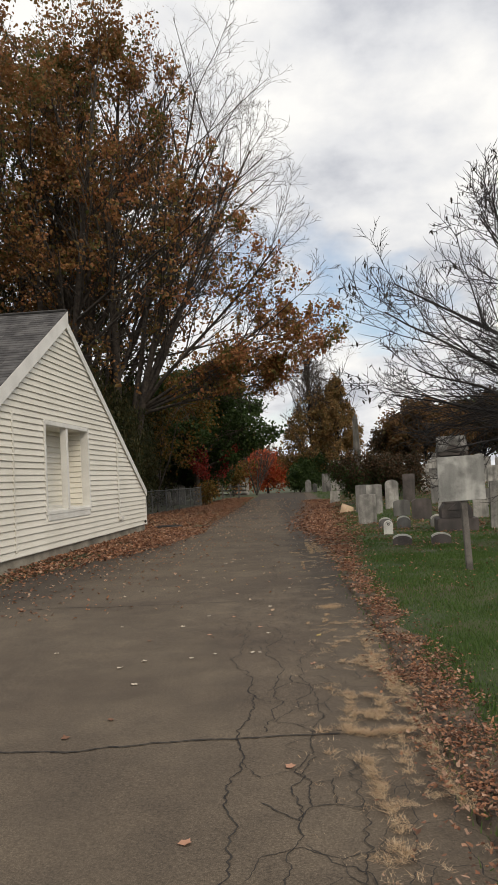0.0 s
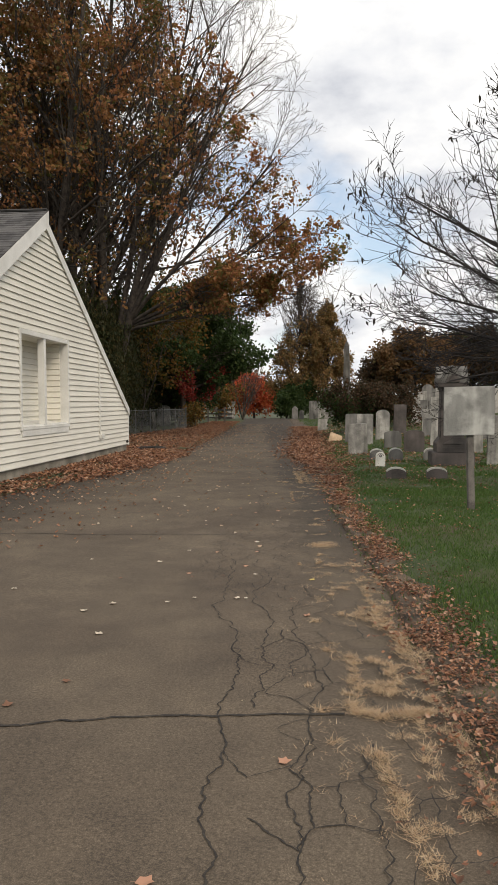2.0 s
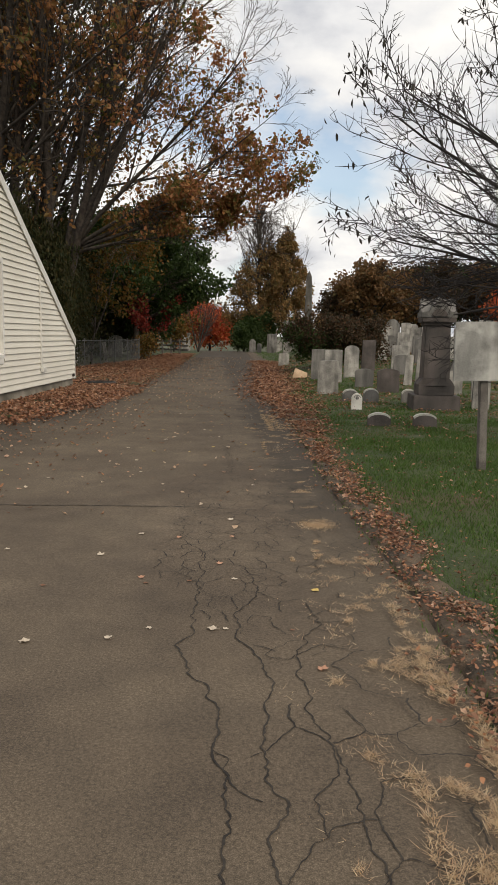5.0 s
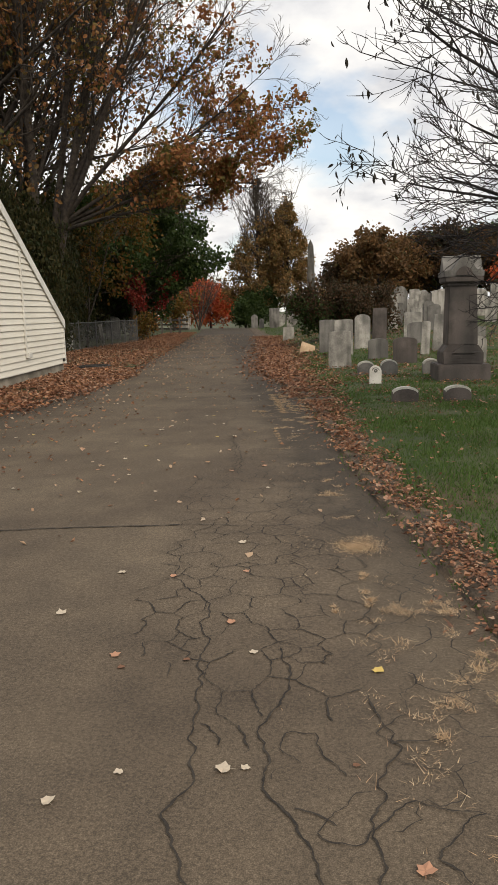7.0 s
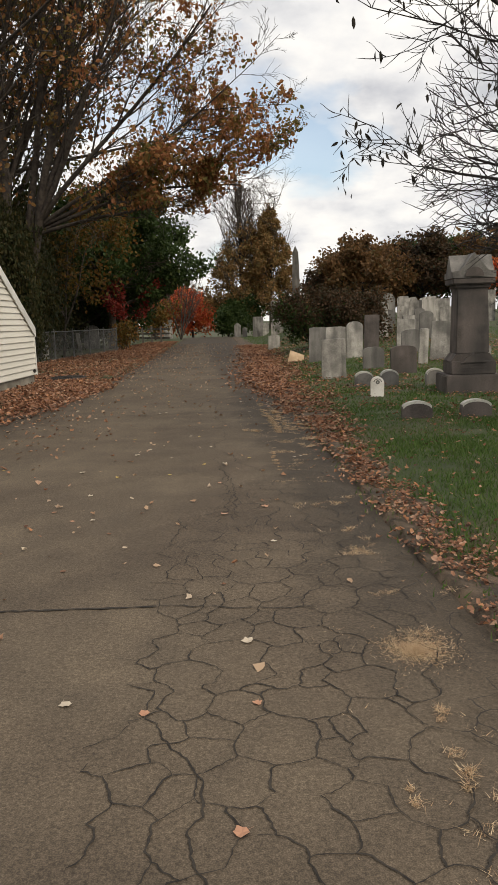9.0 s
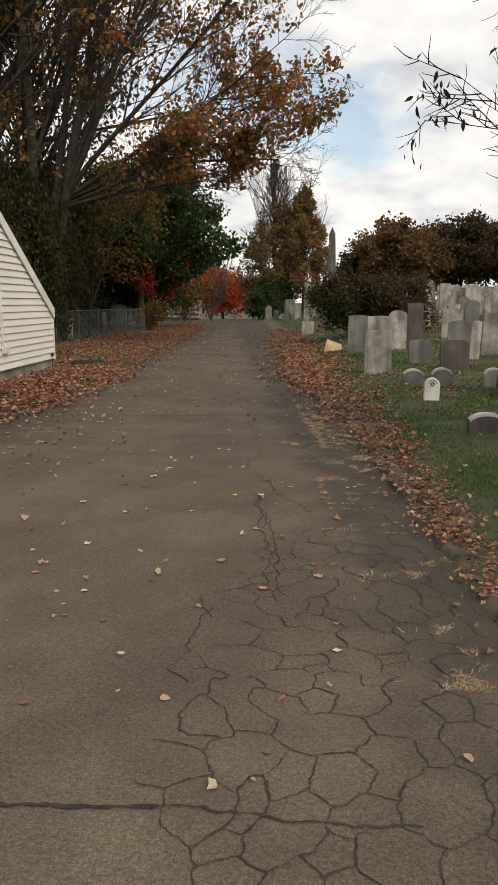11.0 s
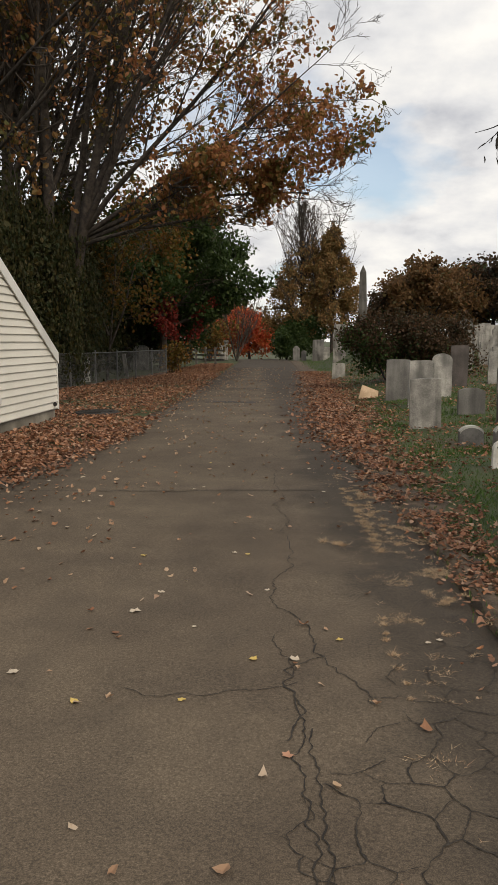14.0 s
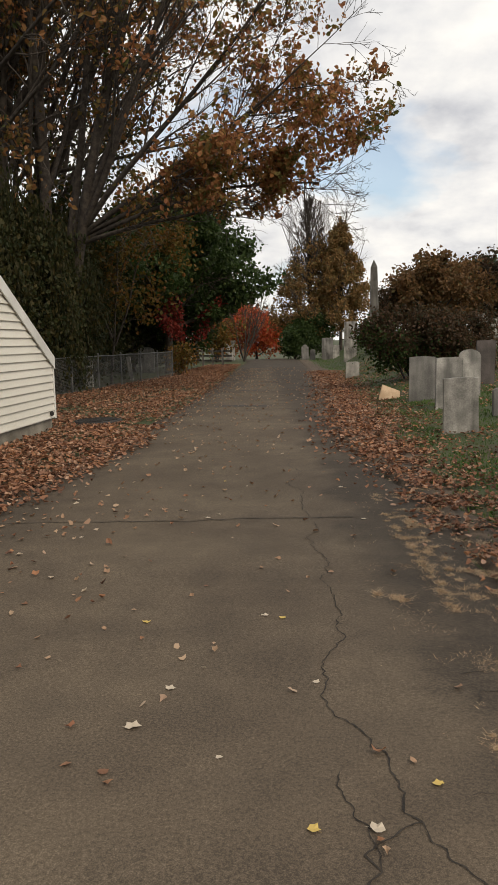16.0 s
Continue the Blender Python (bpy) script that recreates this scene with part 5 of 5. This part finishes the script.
def build_drain():
    d = thing("drain_cover", (-4.72, 25.5, 0.0), "dark iron drain cover lying among the leaves", "drain")
    bm = bmesh.new()
    bmesh.ops.create_cone(bm, cap_ends=True, segments=32, radius1=0.46, radius2=0.44, depth=0.05, matrix=Matrix.Translation((0, 0, 0.045)))
    rim = part("rim", bm, M["iron"], d)
    for i in range(7):
        w = math.sqrt(max(0.0, 0.38 ** 2 - (0.11 * (i - 3)) ** 2))
        part("bar", box((-w, 0.11 * (i - 3) - 0.03, 0.06), (w, 0.11 * (i - 3) + 0.03, 0.085), 0.005), M["iron"], rim)


build_chain_fence()
build_rail_fence()
build_drain()


from mathutils import geometry


# ---- cracks, joints and repairs in the asphalt ----
def strip(points, width, r, lift=0.004):
    """A crooked dark strip along a line of points."""
    P = np.array(points)
    d = np.gradient(P, axis=0)
    n = np.stack([-d[:, 1], d[:, 0]], 1)
    n /= np.maximum(np.linalg.norm(n, axis=1, keepdims=True), 1e-9)
    w = width * r.uniform(0.5, 1.5, len(P))[:, None] * 0.5
    w[0] *= 0.75
    w[-1] *= 0.75
    A, B = P + n * w, P - n * w
    v = np.array([[x, y, lane_z(x, y) + lift] for x, y in np.stack([A, B], 1).reshape(-1, 2)])
    i = np.arange(len(P) - 1) * 2
    return v, np.stack([i, i + 1, i + 3, i + 2], 1)


def crooked(a, b, r, wander=0.05, step=0.035):
    """A wandering line from a to b."""
    a, b = np.array(a, float), np.array(b, float)
    L = np.linalg.norm(b - a)
    n = max(3, int(L / step))
    t = np.linspace(0, 1, n)
    side = np.array([-(b - a)[1], (b - a)[0]]) / max(L, 1e-6)
    s = r.random() * 90
    off = np.array([noise.noise(Vector((q * L * 1.6, s, 0))) * wander + noise.noise(Vector((q * L * 6, s, 5))) * wander * 0.36 + noise.noise(Vector((q * L * 19, s, 9))) * wander * 0.20 + noise.noise(Vector((q * L * 47, s, 3))) * 0.008 for q in t])
    off *= np.minimum(1, np.minimum(t, 1 - t) * 8)
    return a + t[:, None] * (b - a) + off[:, None] * side


def build_cracks():
    r = np.random.default_rng(5)
    sets = []
    # cell cracks on the worn side: a net of uneven cells, long the way the lane runs
    def net(x0, x1, y0, y1, dx, dy, chance, wide):
        pts = []
        for j_ in range(int((y1 - y0) / dy) + 1):
            for i_ in range(int((x1 - x0) / dx) + 1):
                pts.append(Vector((x0 + dx * (i_ + 0.5 * (j_ % 2)) + r.normal(0, dx * 0.38), y0 + dy * j_ + r.normal(0, dy * 0.36))))
        vs, _, tris, _, _, _ = geometry.delaunay_2d_cdt(pts, [], [], 0, 1e-5)
        mids = [np.mean([(vs[k].x, vs[k].y) for k in f], axis=0) for f in tris]
        owner = {}
        for n_, f in enumerate(tris):
            for k in range(3):
                owner.setdefault(tuple(sorted((f[k], f[(k + 1) % 3]))), []).append(n_)
        for pair in owner.values():
            if len(pair) == 2:
                a, b = mids[pair[0]], mids[pair[1]]
                mid = (a + b) / 2
                if np.linalg.norm(a - b) < 3 * dy and mid[0] < right_edge(mid[1]) - 0.06 and r.random() < chance(mid):
                    along = abs(a[1] - b[1]) / (abs(a[0] - b[0]) + abs(a[1] - b[1]) + 1e-6)
                    if along > 0.45 or r.random() < 0.85:
                        sets.append(strip(crooked(a, b, r, 0.045, 0.014), r.uniform(*wide) * (0.7 + 0.5 * along), r))

    def worn(p):
        start = np.interp(p[1], [6.6, 7.3, 8.0, 10.5, 12.2, 13, 15.5], [0.0, -0.2, -0.60, -0.60, -0.35, 0.0, 0.2])
        return np.interp(p[0], [start - 0.10, start + 0.05, 0.75, 1.05], [0, 1, 1, 0.6]) * np.interp(p[1], [6.6, 7.2, 8.0, 12.0, 13.0, 15], [0.3, 0.7, 1, 1, 0.8, 0.1])

    net(-0.9, 1.1, 6.7, 15.5, 0.140, 0.230, worn, (0.0026, 0.0064))
    net(-0.1, 1.2, 1.2, 7.0, 0.21, 0.42, lambda p: np.interp(p[0], [0.0, 0.25], [0.0, 0.92]), (0.003, 0.007))
    # long cracks down the lane
    for a, b, w in (((0.16, 2.4), (-0.06, 4.85), 0.016), ((0.30, 2.2), (0.36, 4.9), 0.013), ((0.62, 2.6), (0.62, 4.6), 0.012), ((-0.06, 4.85), (-0.10, 5.85), 0.015), ((-0.10, 5.85), (-0.26, 6.9), 0.015),
                    ((-0.26, 6.9), (-0.32, 8.3), 0.013), ((0.10, 4.95), (0.08, 6.2), 0.015), ((0.08, 6.2), (0.0, 7.8), 0.014), ((0.36, 4.9), (0.30, 7.4), 0.012), ((-0.10, 5.85), (0.08, 5.55), 0.010),
                    ((-0.32, 8.3), (-0.62, 8.9), 0.012), ((-0.44, 12.5), (-0.43, 13.05), 0.015), ((-0.29, 13.28), (-0.36, 13.65), 0.013), ((-0.36, 13.65), (-0.57, 14.2), 0.012), ((-0.57, 14.2), (-0.50, 15.3), 0.011), ((-0.43, 13.05), (-0.29, 13.28), 0.014), ((-0.29, 13.28), (-0.10, 12.85), 0.011), ((-0.43, 13.05), (-0.53, 13.55), 0.009), ((-0.50, 15.3), (-0.62, 17.2), 0.010),
                    ((-0.41, 13.0), (-1.15, 12.9), 0.009), ((-0.35, 12.6), (-0.30, 11.4), 0.012), ((-0.62, 10.4), (-0.66, 11.3), 0.010), ((-0.3, 11.2), (-0.42, 12.9), 0.012),
                    ((0.06, 1.2), (0.16, 2.4), 0.015), ((0.5, 1.0), (0.35, 2.3), 0.012), ((0.16, 2.4), (0.36, 2.9), 0.010), ((0.36, 3.6), (0.62, 3.3), 0.010), ((0.85, 2.0), (0.8, 4.2), 0.011), ((-0.66, 17.4), (-0.9, 20.5), 0.012)):
        sets.append(strip(crooked(a, b, r, 0.13, 0.016), w * 0.46, r))
    # transverse joints
    for a, b, w in (((-5.0, 4.22), (0.52, 4.90), 0.024), ((-4.9, 9.55), (-0.62, 9.68), 0.024), ((-4.2, 17.2), (-0.3, 17.38), 0.024), ((-0.62, 9.68), (0.1, 9.62), 0.012), ((-3.8, 20.8), (-0.6, 20.9), 0.014)):
        sets.append(strip(crooked(a, b, r, 0.07, 0.02), w * 0.62, r, 0.0055))
    tagged(put("asphalt_cracks", mesh_of("asphalt_cracks", *join(sets), M["crack"])), "dark branching cracks and joints in the asphalt", "crack", kind="stuff")
    # dark tar repair further up
    for a, b, w, nm in (((-2.85, 28.9), (-1.6, 28.65), 0.5, "tar_patch"), ((-2.9, 34.5), (-1.9, 34.4), 0.3, "tar_patch")):
        tagged(put(nm, mesh_of(nm, *strip(crooked(a, b, r, 0.1, 0.06), w, r, 0.006), M["patch"])), "dark tar repair across the asphalt lane", "road patch")


build_cracks()


# ---- fallen leaves and grass ----
def flat_leaves(r, xy, size, lift=0.012, z=None):
    """Curled fallen leaves lying on the ground."""
    n = len(xy)
    z0 = z if z is not None else np.array([max(lane_z(x, y), float(height(x, y))) for x, y in xy])
    a = r.random(n) * 2 * np.pi
    u = np.stack([np.cos(a), np.sin(a), r.normal(0, 0.28, n)], 1)
    v = np.stack([-np.sin(a), np.cos(a), r.normal(0, 0.28, n)], 1)
    s = (size * r.uniform(0.55, 1.3, n))[:, None]
    c = np.stack([xy[:, 0], xy[:, 1], z0 + lift + r.random(n) * lift], 1)
    up = np.array([0, 0, 1.0])
    curl = r.uniform(0.0, 0.45, (n, 1))
    k = 7
    ring = []
    for i in range(k):
        t = 2 * math.pi * i / k
        q = s * r.uniform(0.22, 0.60, (n, 1)) * (1.0 if i % 2 else 0.72)
        ring.append(c + u * q * math.cos(t) + v * q * 0.75 * math.sin(t) + up * s * curl * r.uniform(0.1, 1.0, (n, 1)))
    f = np.arange(n)[:, None] * (k + 1)
    faces = np.concatenate([f + np.array([[i, (i + 1) % k, k]]) for i in range(k)])
    return np.stack(ring + [c], 1).reshape(-1, 3), faces


def blades(r, xy, z, tall, wide, lie=0.25):
    n = len(xy)
    a = r.random(n) * 2 * np.pi
    h = tall * r.uniform(0.5, 1.3, n)
    b = np.stack([xy[:, 0], xy[:, 1], z], 1)
    side = np.stack([np.cos(a), np.sin(a), np.zeros(n)], 1) * (wide * r.uniform(0.6, 1.2, n))[:, None]
    tip = b + np.stack([r.normal(0, lie, n) * h, r.normal(0, lie, n) * h, h], 1)
    return np.stack([b - side, b + side, tip], 1).reshape(-1, 3), np.arange(n * 3).reshape(n, 3)


def patchy(xy, seed, rate):
    return np.array([noise.noise(Vector((x * rate, y * rate, seed))) for x, y in xy])


def maple_leaf(r, size):
    """One lobed leaf with a stalk and a curl."""
    k = 10
    bm = bmesh.new()
    c = bm.verts.new((0, 0, 0.006))
    ring = []
    for i in range(k):
        a = 2 * math.pi * i / k
        q = size * (0.48 if i % 2 == 0 else 0.36) * r.uniform(0.75, 1.2)
        ring.append(bm.verts.new((q * math.cos(a), q * math.sin(a), 0.004 + size * r.uniform(0.02, 0.20) * (1 if i % 2 == 0 else 0.5))))
    for i in range(k):
        bm.faces.new((c, ring[i], ring[(i + 1) % k]))
    s = size * 0.03
    tail = [bm.verts.new(p) for p in ((-s, 0, 0.004), (s, 0, 0.004), (s * 0.5, -size * 0.8, 0.012))]
    bm.faces.new(tail)
    return bm


def build_leaf_litter():
    r = np.random.default_rng(17)
    # the drift beside the house and fence
    n = 74000
    y = 10.5 + 52 * r.random(n) ** 1.25
    inner = np.where(y < BACK + 0.1, WALL + 0.02, -np.interp(y, [24, 33, 46, 62], [7.6, 8.3, 7.4, 7.6]))
    outer = np.interp(y, [10, 13, 17, 19, 22, 26, 30, 36, 46, 62], [-4.9, -4.35, -3.55, -3.3, -3.2, -3.55, -3.7, -4.0, -4.6, -5.6])
    x = inner + (outer - inner + 0.35) * r.random(n)
    xy = np.stack([x, y], 1)
    d = (outer - x) / 0.5
    keep = (r.random(n) < np.clip(0.55 + d, 0.04, 1) * np.interp(y, [10, 13, 16, 19, 62], [0.03, 0.12, 0.42, 1, 1]) * np.clip(0.75 + patchy(xy, 2.0, 1.2), 0.15, 1)) & ~((np.hypot(x + 4.72, y - 25.5) < 0.5) & (r.random(n) > 0.12))
    xy = xy[keep]
    tagged(put("leaf_drift", mesh_of("leaf_drift", *flat_leaves(r, xy, 0.088, 0.018), M["litter"])), "drift of reddish-brown fallen leaves along wall and fence", "leaves", kind="stuff")
    # the verge on the burial side
    n = 90000
    y = 2.2 + 46 * r.random(n) ** 1.8
    mid = right_edge(y) + np.interp(y, [2, 8, 14, 18, 24, 34, 48], [0.12, 0.12, 0.15, 0.22, 0.45, 0.55, 0.5])
    wid = np.interp(y, [2, 6, 10, 16, 20, 26, 40], [0.16, 0.15, 0.10, 0.17, 0.36, 0.42, 0.4])
    x = mid + r.normal(0, 1, n) * wid
    xy = np.stack([x, y], 1)
    keep = r.random(n) < np.clip(0.45 + 0.9 * patchy(xy, 3.0, 2.2), 0.03, 1) * np.interp(y, [2, 7, 11, 15, 18, 50], [0.55, 0.5, 0.3, 0.4, 0.6, 0.6])
    xy = xy[keep]
    tagged(put("verge_leaves", mesh_of("verge_leaves", *flat_leaves(r, xy, np.interp(xy[:, 1], [2, 8, 15, 22], [0.030, 0.036, 0.055, 0.085]), 0.010), M["litter"])), "brown leaves strewn along the grass verge", "leaves", kind="stuff")
    # strewn over the lawn and between the stones
    n = 36000
    y = 3 + 45 * r.random(n) ** 1.1
    x = right_edge(y) + 0.3 + 9 * r.random(n) ** 1.2
    xy = np.stack([x, y], 1)
    keep = r.random(n) < np.interp(y, [3, 12, 16, 20, 50], [0.16, 0.35, 0.8, 1, 0.8]) * np.clip(0.55 + patchy(xy, 6.0, 0.7) * 1.3, 0.05, 1)
    xy = xy[keep]
    tagged(put("lawn_leaves", mesh_of("lawn_leaves", *flat_leaves(r, xy, np.interp(xy[:, 1], [3, 10, 16, 22], [0.03, 0.036, 0.05, 0.075]), 0.022), M["litter"])), "fallen brown leaves scattered over the lawn", "leaves", kind="stuff")
    # light scatter over the asphalt
    n = 3000
    y = 9 + 45 * r.random(n)
    f = r.random(n)
    x = (outer_line := np.interp(y, [9, 14, 20, 60], [-5, -4.0, -3.2, -5])) + (right_edge(y) - outer_line) * f
    keep = r.random(n) < np.clip(0.95 - 0.9 * f, 0.15, 1)
    xy = np.stack([x, y], 1)[keep]
    tagged(put("lane_leaves", mesh_of("lane_leaves", *flat_leaves(r, xy, np.interp(xy[:, 1], [9, 18, 30], [0.050, 0.062, 0.075]), 0.006), M["litter_pale"])), "pale dry leaves scattered over the lane", "leaves", kind="stuff")
    n = 1300
    y = 8.5 + 10 * r.random(n)
    x = -5.1 + np.abs(r.normal(0, 1.25, n))
    xy = np.stack([x, y], 1)[x < -1.0]
    tagged(put("scattered_leaves", mesh_of("scattered_leaves", *flat_leaves(r, xy, 0.062, 0.008), M["litter"])), "reddish-brown leaves thinning out from the house wall", "leaves", kind="stuff")
    # single leaves on the asphalt near the walker
    kinds = [("leaf_tan", "curled tan leaf lying on the asphalt"), ("leaf_brown", "curled brown leaf lying on the asphalt"), ("leaf_orange", "orange lobed leaf lying on the asphalt"), ("leaf_yellow", "yellow lobed leaf lying on the asphalt")]
    shapes = {}
    fixed = [(-0.88, 5.22, 1, 0.07), (-1.06, 4.90, 1, 0.08), (0.26, 4.41, 2, 0.075), (-0.12, 3.61, 2, 0.08), (-1.19, 6.55, 0, 0.07), (-0.94, 6.03, 0, 0.07), (-0.18, 6.96, 0, 0.07), (-1.04, 6.75, 0, 0.07),
             (0.33, 6.53, 2, 0.07), (-0.21, 8.07, 2, 0.06), (-0.66, 7.76, 2, 0.06), (-0.82, 8.77, 0, 0.06), (-1.0, 8.22, 0, 0.07), (-0.20, 9.26, 0, 0.07), (0.36, 7.58, 3, 0.06), (-0.37, 11.36, 2, 0.08),
             (-0.09, 11.54, 2, 0.07), (-0.44, 12.4, 2, 0.06), (-1.68, 13.02, 0, 0.07), (-1.31, 13.83, 0, 0.08), (-1.34, 13.51, 1, 0.06), (-0.43, 13.24, 0, 0.07), (-0.62, 13.23, 3, 0.06), (-1.5, 14.96, 3, 0.06)]
    for i in range(70):
        fixed.append((float(r.uniform(-3.2, 0.8)), float(6.5 + 13 * r.random()), int(r.choice([0, 0, 1, 1, 2, 3], p=[.2, .2, .2, .2, .12, .08])), float(r.uniform(0.035, 0.062))))
    for x, y, k, s in fixed:
        key = (k, int(r.integers(0, 3)))
        if key not in shapes:
            bm = maple_leaf(r, 0.1)
            me = bpy.data.meshes.new("fallen_leaf")
            bm.to_mesh(me)
            bm.free()
            me.materials.append(M[kinds[k][0]])
            shapes[key] = me
        ob = put("fallen_leaf", shapes[key])
        ob.matrix_basis = pose(x, y, lane_z(x, y) + 0.002, 0, 0, float(r.uniform(0, 360))) @ Matrix.Diagonal((s * 8, s * 8, s * 9, 1))
        tagged(ob, kinds[k][1], "leaf", "single leaves on the lane")


def build_grass():
    r = np.random.default_rng(23)
    sets = []
    for n, y0, y1, tall, wide in ((120000, 3.0, 8.5, 0.038, 0.0042), (110000, 8.5, 17.0, 0.042, 0.006), (60000, 17.0, 30.0, 0.05, 0.010), (30000, 30, 75, 0.06, 0.02)):
        y = y0 + (y1 - y0) * r.random(n)
        edge = right_edge(y) + np.interp(y, [2, 8, 12, 18, 24, 34, 60], [0.32, 0.32, 0.30, 0.40, 0.85, 1.0, 0.9])
        reach = np.interp(y, [3, 10, 20, 40, 75], [2.2, 4.0, 6.5, 10, 12])
        x = edge - 0.5 + (reach + 0.5) * r.random(n)
        xy = np.stack([x, y], 1)
        p = patchy(xy, 8.0, 1.6) + 0.5 * patchy(xy, 9.0, 5.0)
        keep = (r.random(n) < np.clip((x - edge + 0.5) / 0.85, 0, 1) ** 1.5) & (p + r.normal(0, 0.15, n) > np.interp(y, [3, 15, 20, 40], [-0.75, -0.6, -0.2, -0.3]))
        xy = xy[keep]
        sets.append(blades(r, xy, height(xy[:, 0], xy[:, 1]) - 0.01, tall, wide, 0.45))
    v, f = join(sets)
    tagged(put("lawn", mesh_of("lawn", v, f, M["grass"])), "short green autumn lawn", "grass", kind="stuff")
    # dry tufts in the broken edge of the asphalt
    n = 300000
    y = 2.2 + 16.5 * r.random(n)
    x = right_edge(y) - 0.20 + r.normal(0, 0.22, n)
    xy = np.stack([x, y], 1)
    p = patchy(xy, 12.0, 3.6) + 0.8 * patchy(xy, 13.0, 11.0)
    keep = p + r.normal(0, 0.12, n) > np.interp(y, [2, 7.5, 9, 13.5, 14.5, 18.5], [0.40, 0.42, 0.62, 0.62, 0.36, 0.42])
    xy = xy[keep]
    z = np.array([max(lane_z(a, b), float(height(a, b))) for a, b in xy])
    s1 = blades(r, xy, z - 0.001, 0.011, 0.0016, 1.8)
    a = r.random(6000) * 2 * np.pi
    q = np.abs(r.normal(0, 0.075, 6000))
    xy = np.stack([0.45 + q * np.cos(a), 9.15 + q * np.sin(a) * 1.1], 1)
    s2 = blades(r, xy, np.array([lane_z(a_, b_) for a_, b_ in xy]), 0.006, 0.002, 2.0)
    # withered tufts rooted along the widest cracks
    rows = [((0.59, 5.73), (0.57, 5.27), 5), ((0.57, 5.27), (0.57, 4.97), 5), ((0.70, 5.73), (0.81, 5.45), 6), ((0.81, 5.45), (0.75, 5.16), 6), ((0.75, 5.16), (0.65, 5.27), 4), ((0.73, 7.95), (0.79, 6.9), 7), ((0.79, 6.9), (0.83, 6.28), 8),
            ((0.83, 6.28), (0.93, 5.74), 9), ((0.63, 4.53), (0.66, 4.33), 5), ((0.66, 4.33), (0.70, 4.04), 8), ((0.70, 4.04), (0.74, 3.5), 7), ((0.53, 4.94), (0.71, 4.88), 5), ((0.71, 4.88), (0.93, 4.95), 6), ((0.95, 4.82), (0.98, 4.62), 5),
            ((0.98, 4.62), (1.0, 4.1), 8), ((-0.03, 17.6), (0.08, 16.0), 14), ((0.08, 16.0), (0.17, 15.1), 12), ((0.12, 17.4), (0.28, 15.3), 14), ((-0.32, 15.5), (-0.07, 15.3), 3), ((0.04, 13.83), (0.0, 13.4), 4), ((0.0, 13.4), (0.1, 12.8), 4), ((0.36, 8.7), (0.43, 8.6), 2), ((0.44, 8.44), (0.45, 8.2), 3), ((0.24, 8.24), (0.25, 8.14), 2), ((0.55, 4.92), (0.98, 4.95), 6), ((0.86, 6.6), (0.98, 5.3), 14), ((0.90, 5.3), (0.84, 4.3), 8)]
    roots = [(0.41, 4.94), (0.35, 5.25), (0.45, 5.84), (0.56, 6.62), (0.50, 7.12), (0.38, 6.41), (0.46, 4.60), (0.92, 5.4), (0.94, 5.13), (0.60, 4.52)]
    for p0, p1, k in rows:
        for i in range(k):
            w = (i + r.random()) / k
            roots.append((p0[0] + (p1[0] - p0[0]) * w + r.normal(0, 0.022), p0[1] + (p1[1] - p0[1]) * w))
    sets = [s1, s2]
    for px, py in roots:
        k = int(r.integers(45, 110))
        size = r.uniform(0.6, 1.2) * (1 if py < 8 or py > 14.5 else 0.6)
        xy = np.stack([px + r.normal(0, 0.018 * size, k), py + r.normal(0, 0.022 * size, k)], 1)
        sets.append(blades(r, xy, np.full(k, lane_z(px, py)), 0.019 * size, 0.0017, 1.7))
    tagged(put("dry_grass", mesh_of("dry_grass", *join(sets), M["straw"])), "dry straw-coloured grass in the broken asphalt edge", "grass", kind="stuff")


build_leaf_litter()
build_grass()
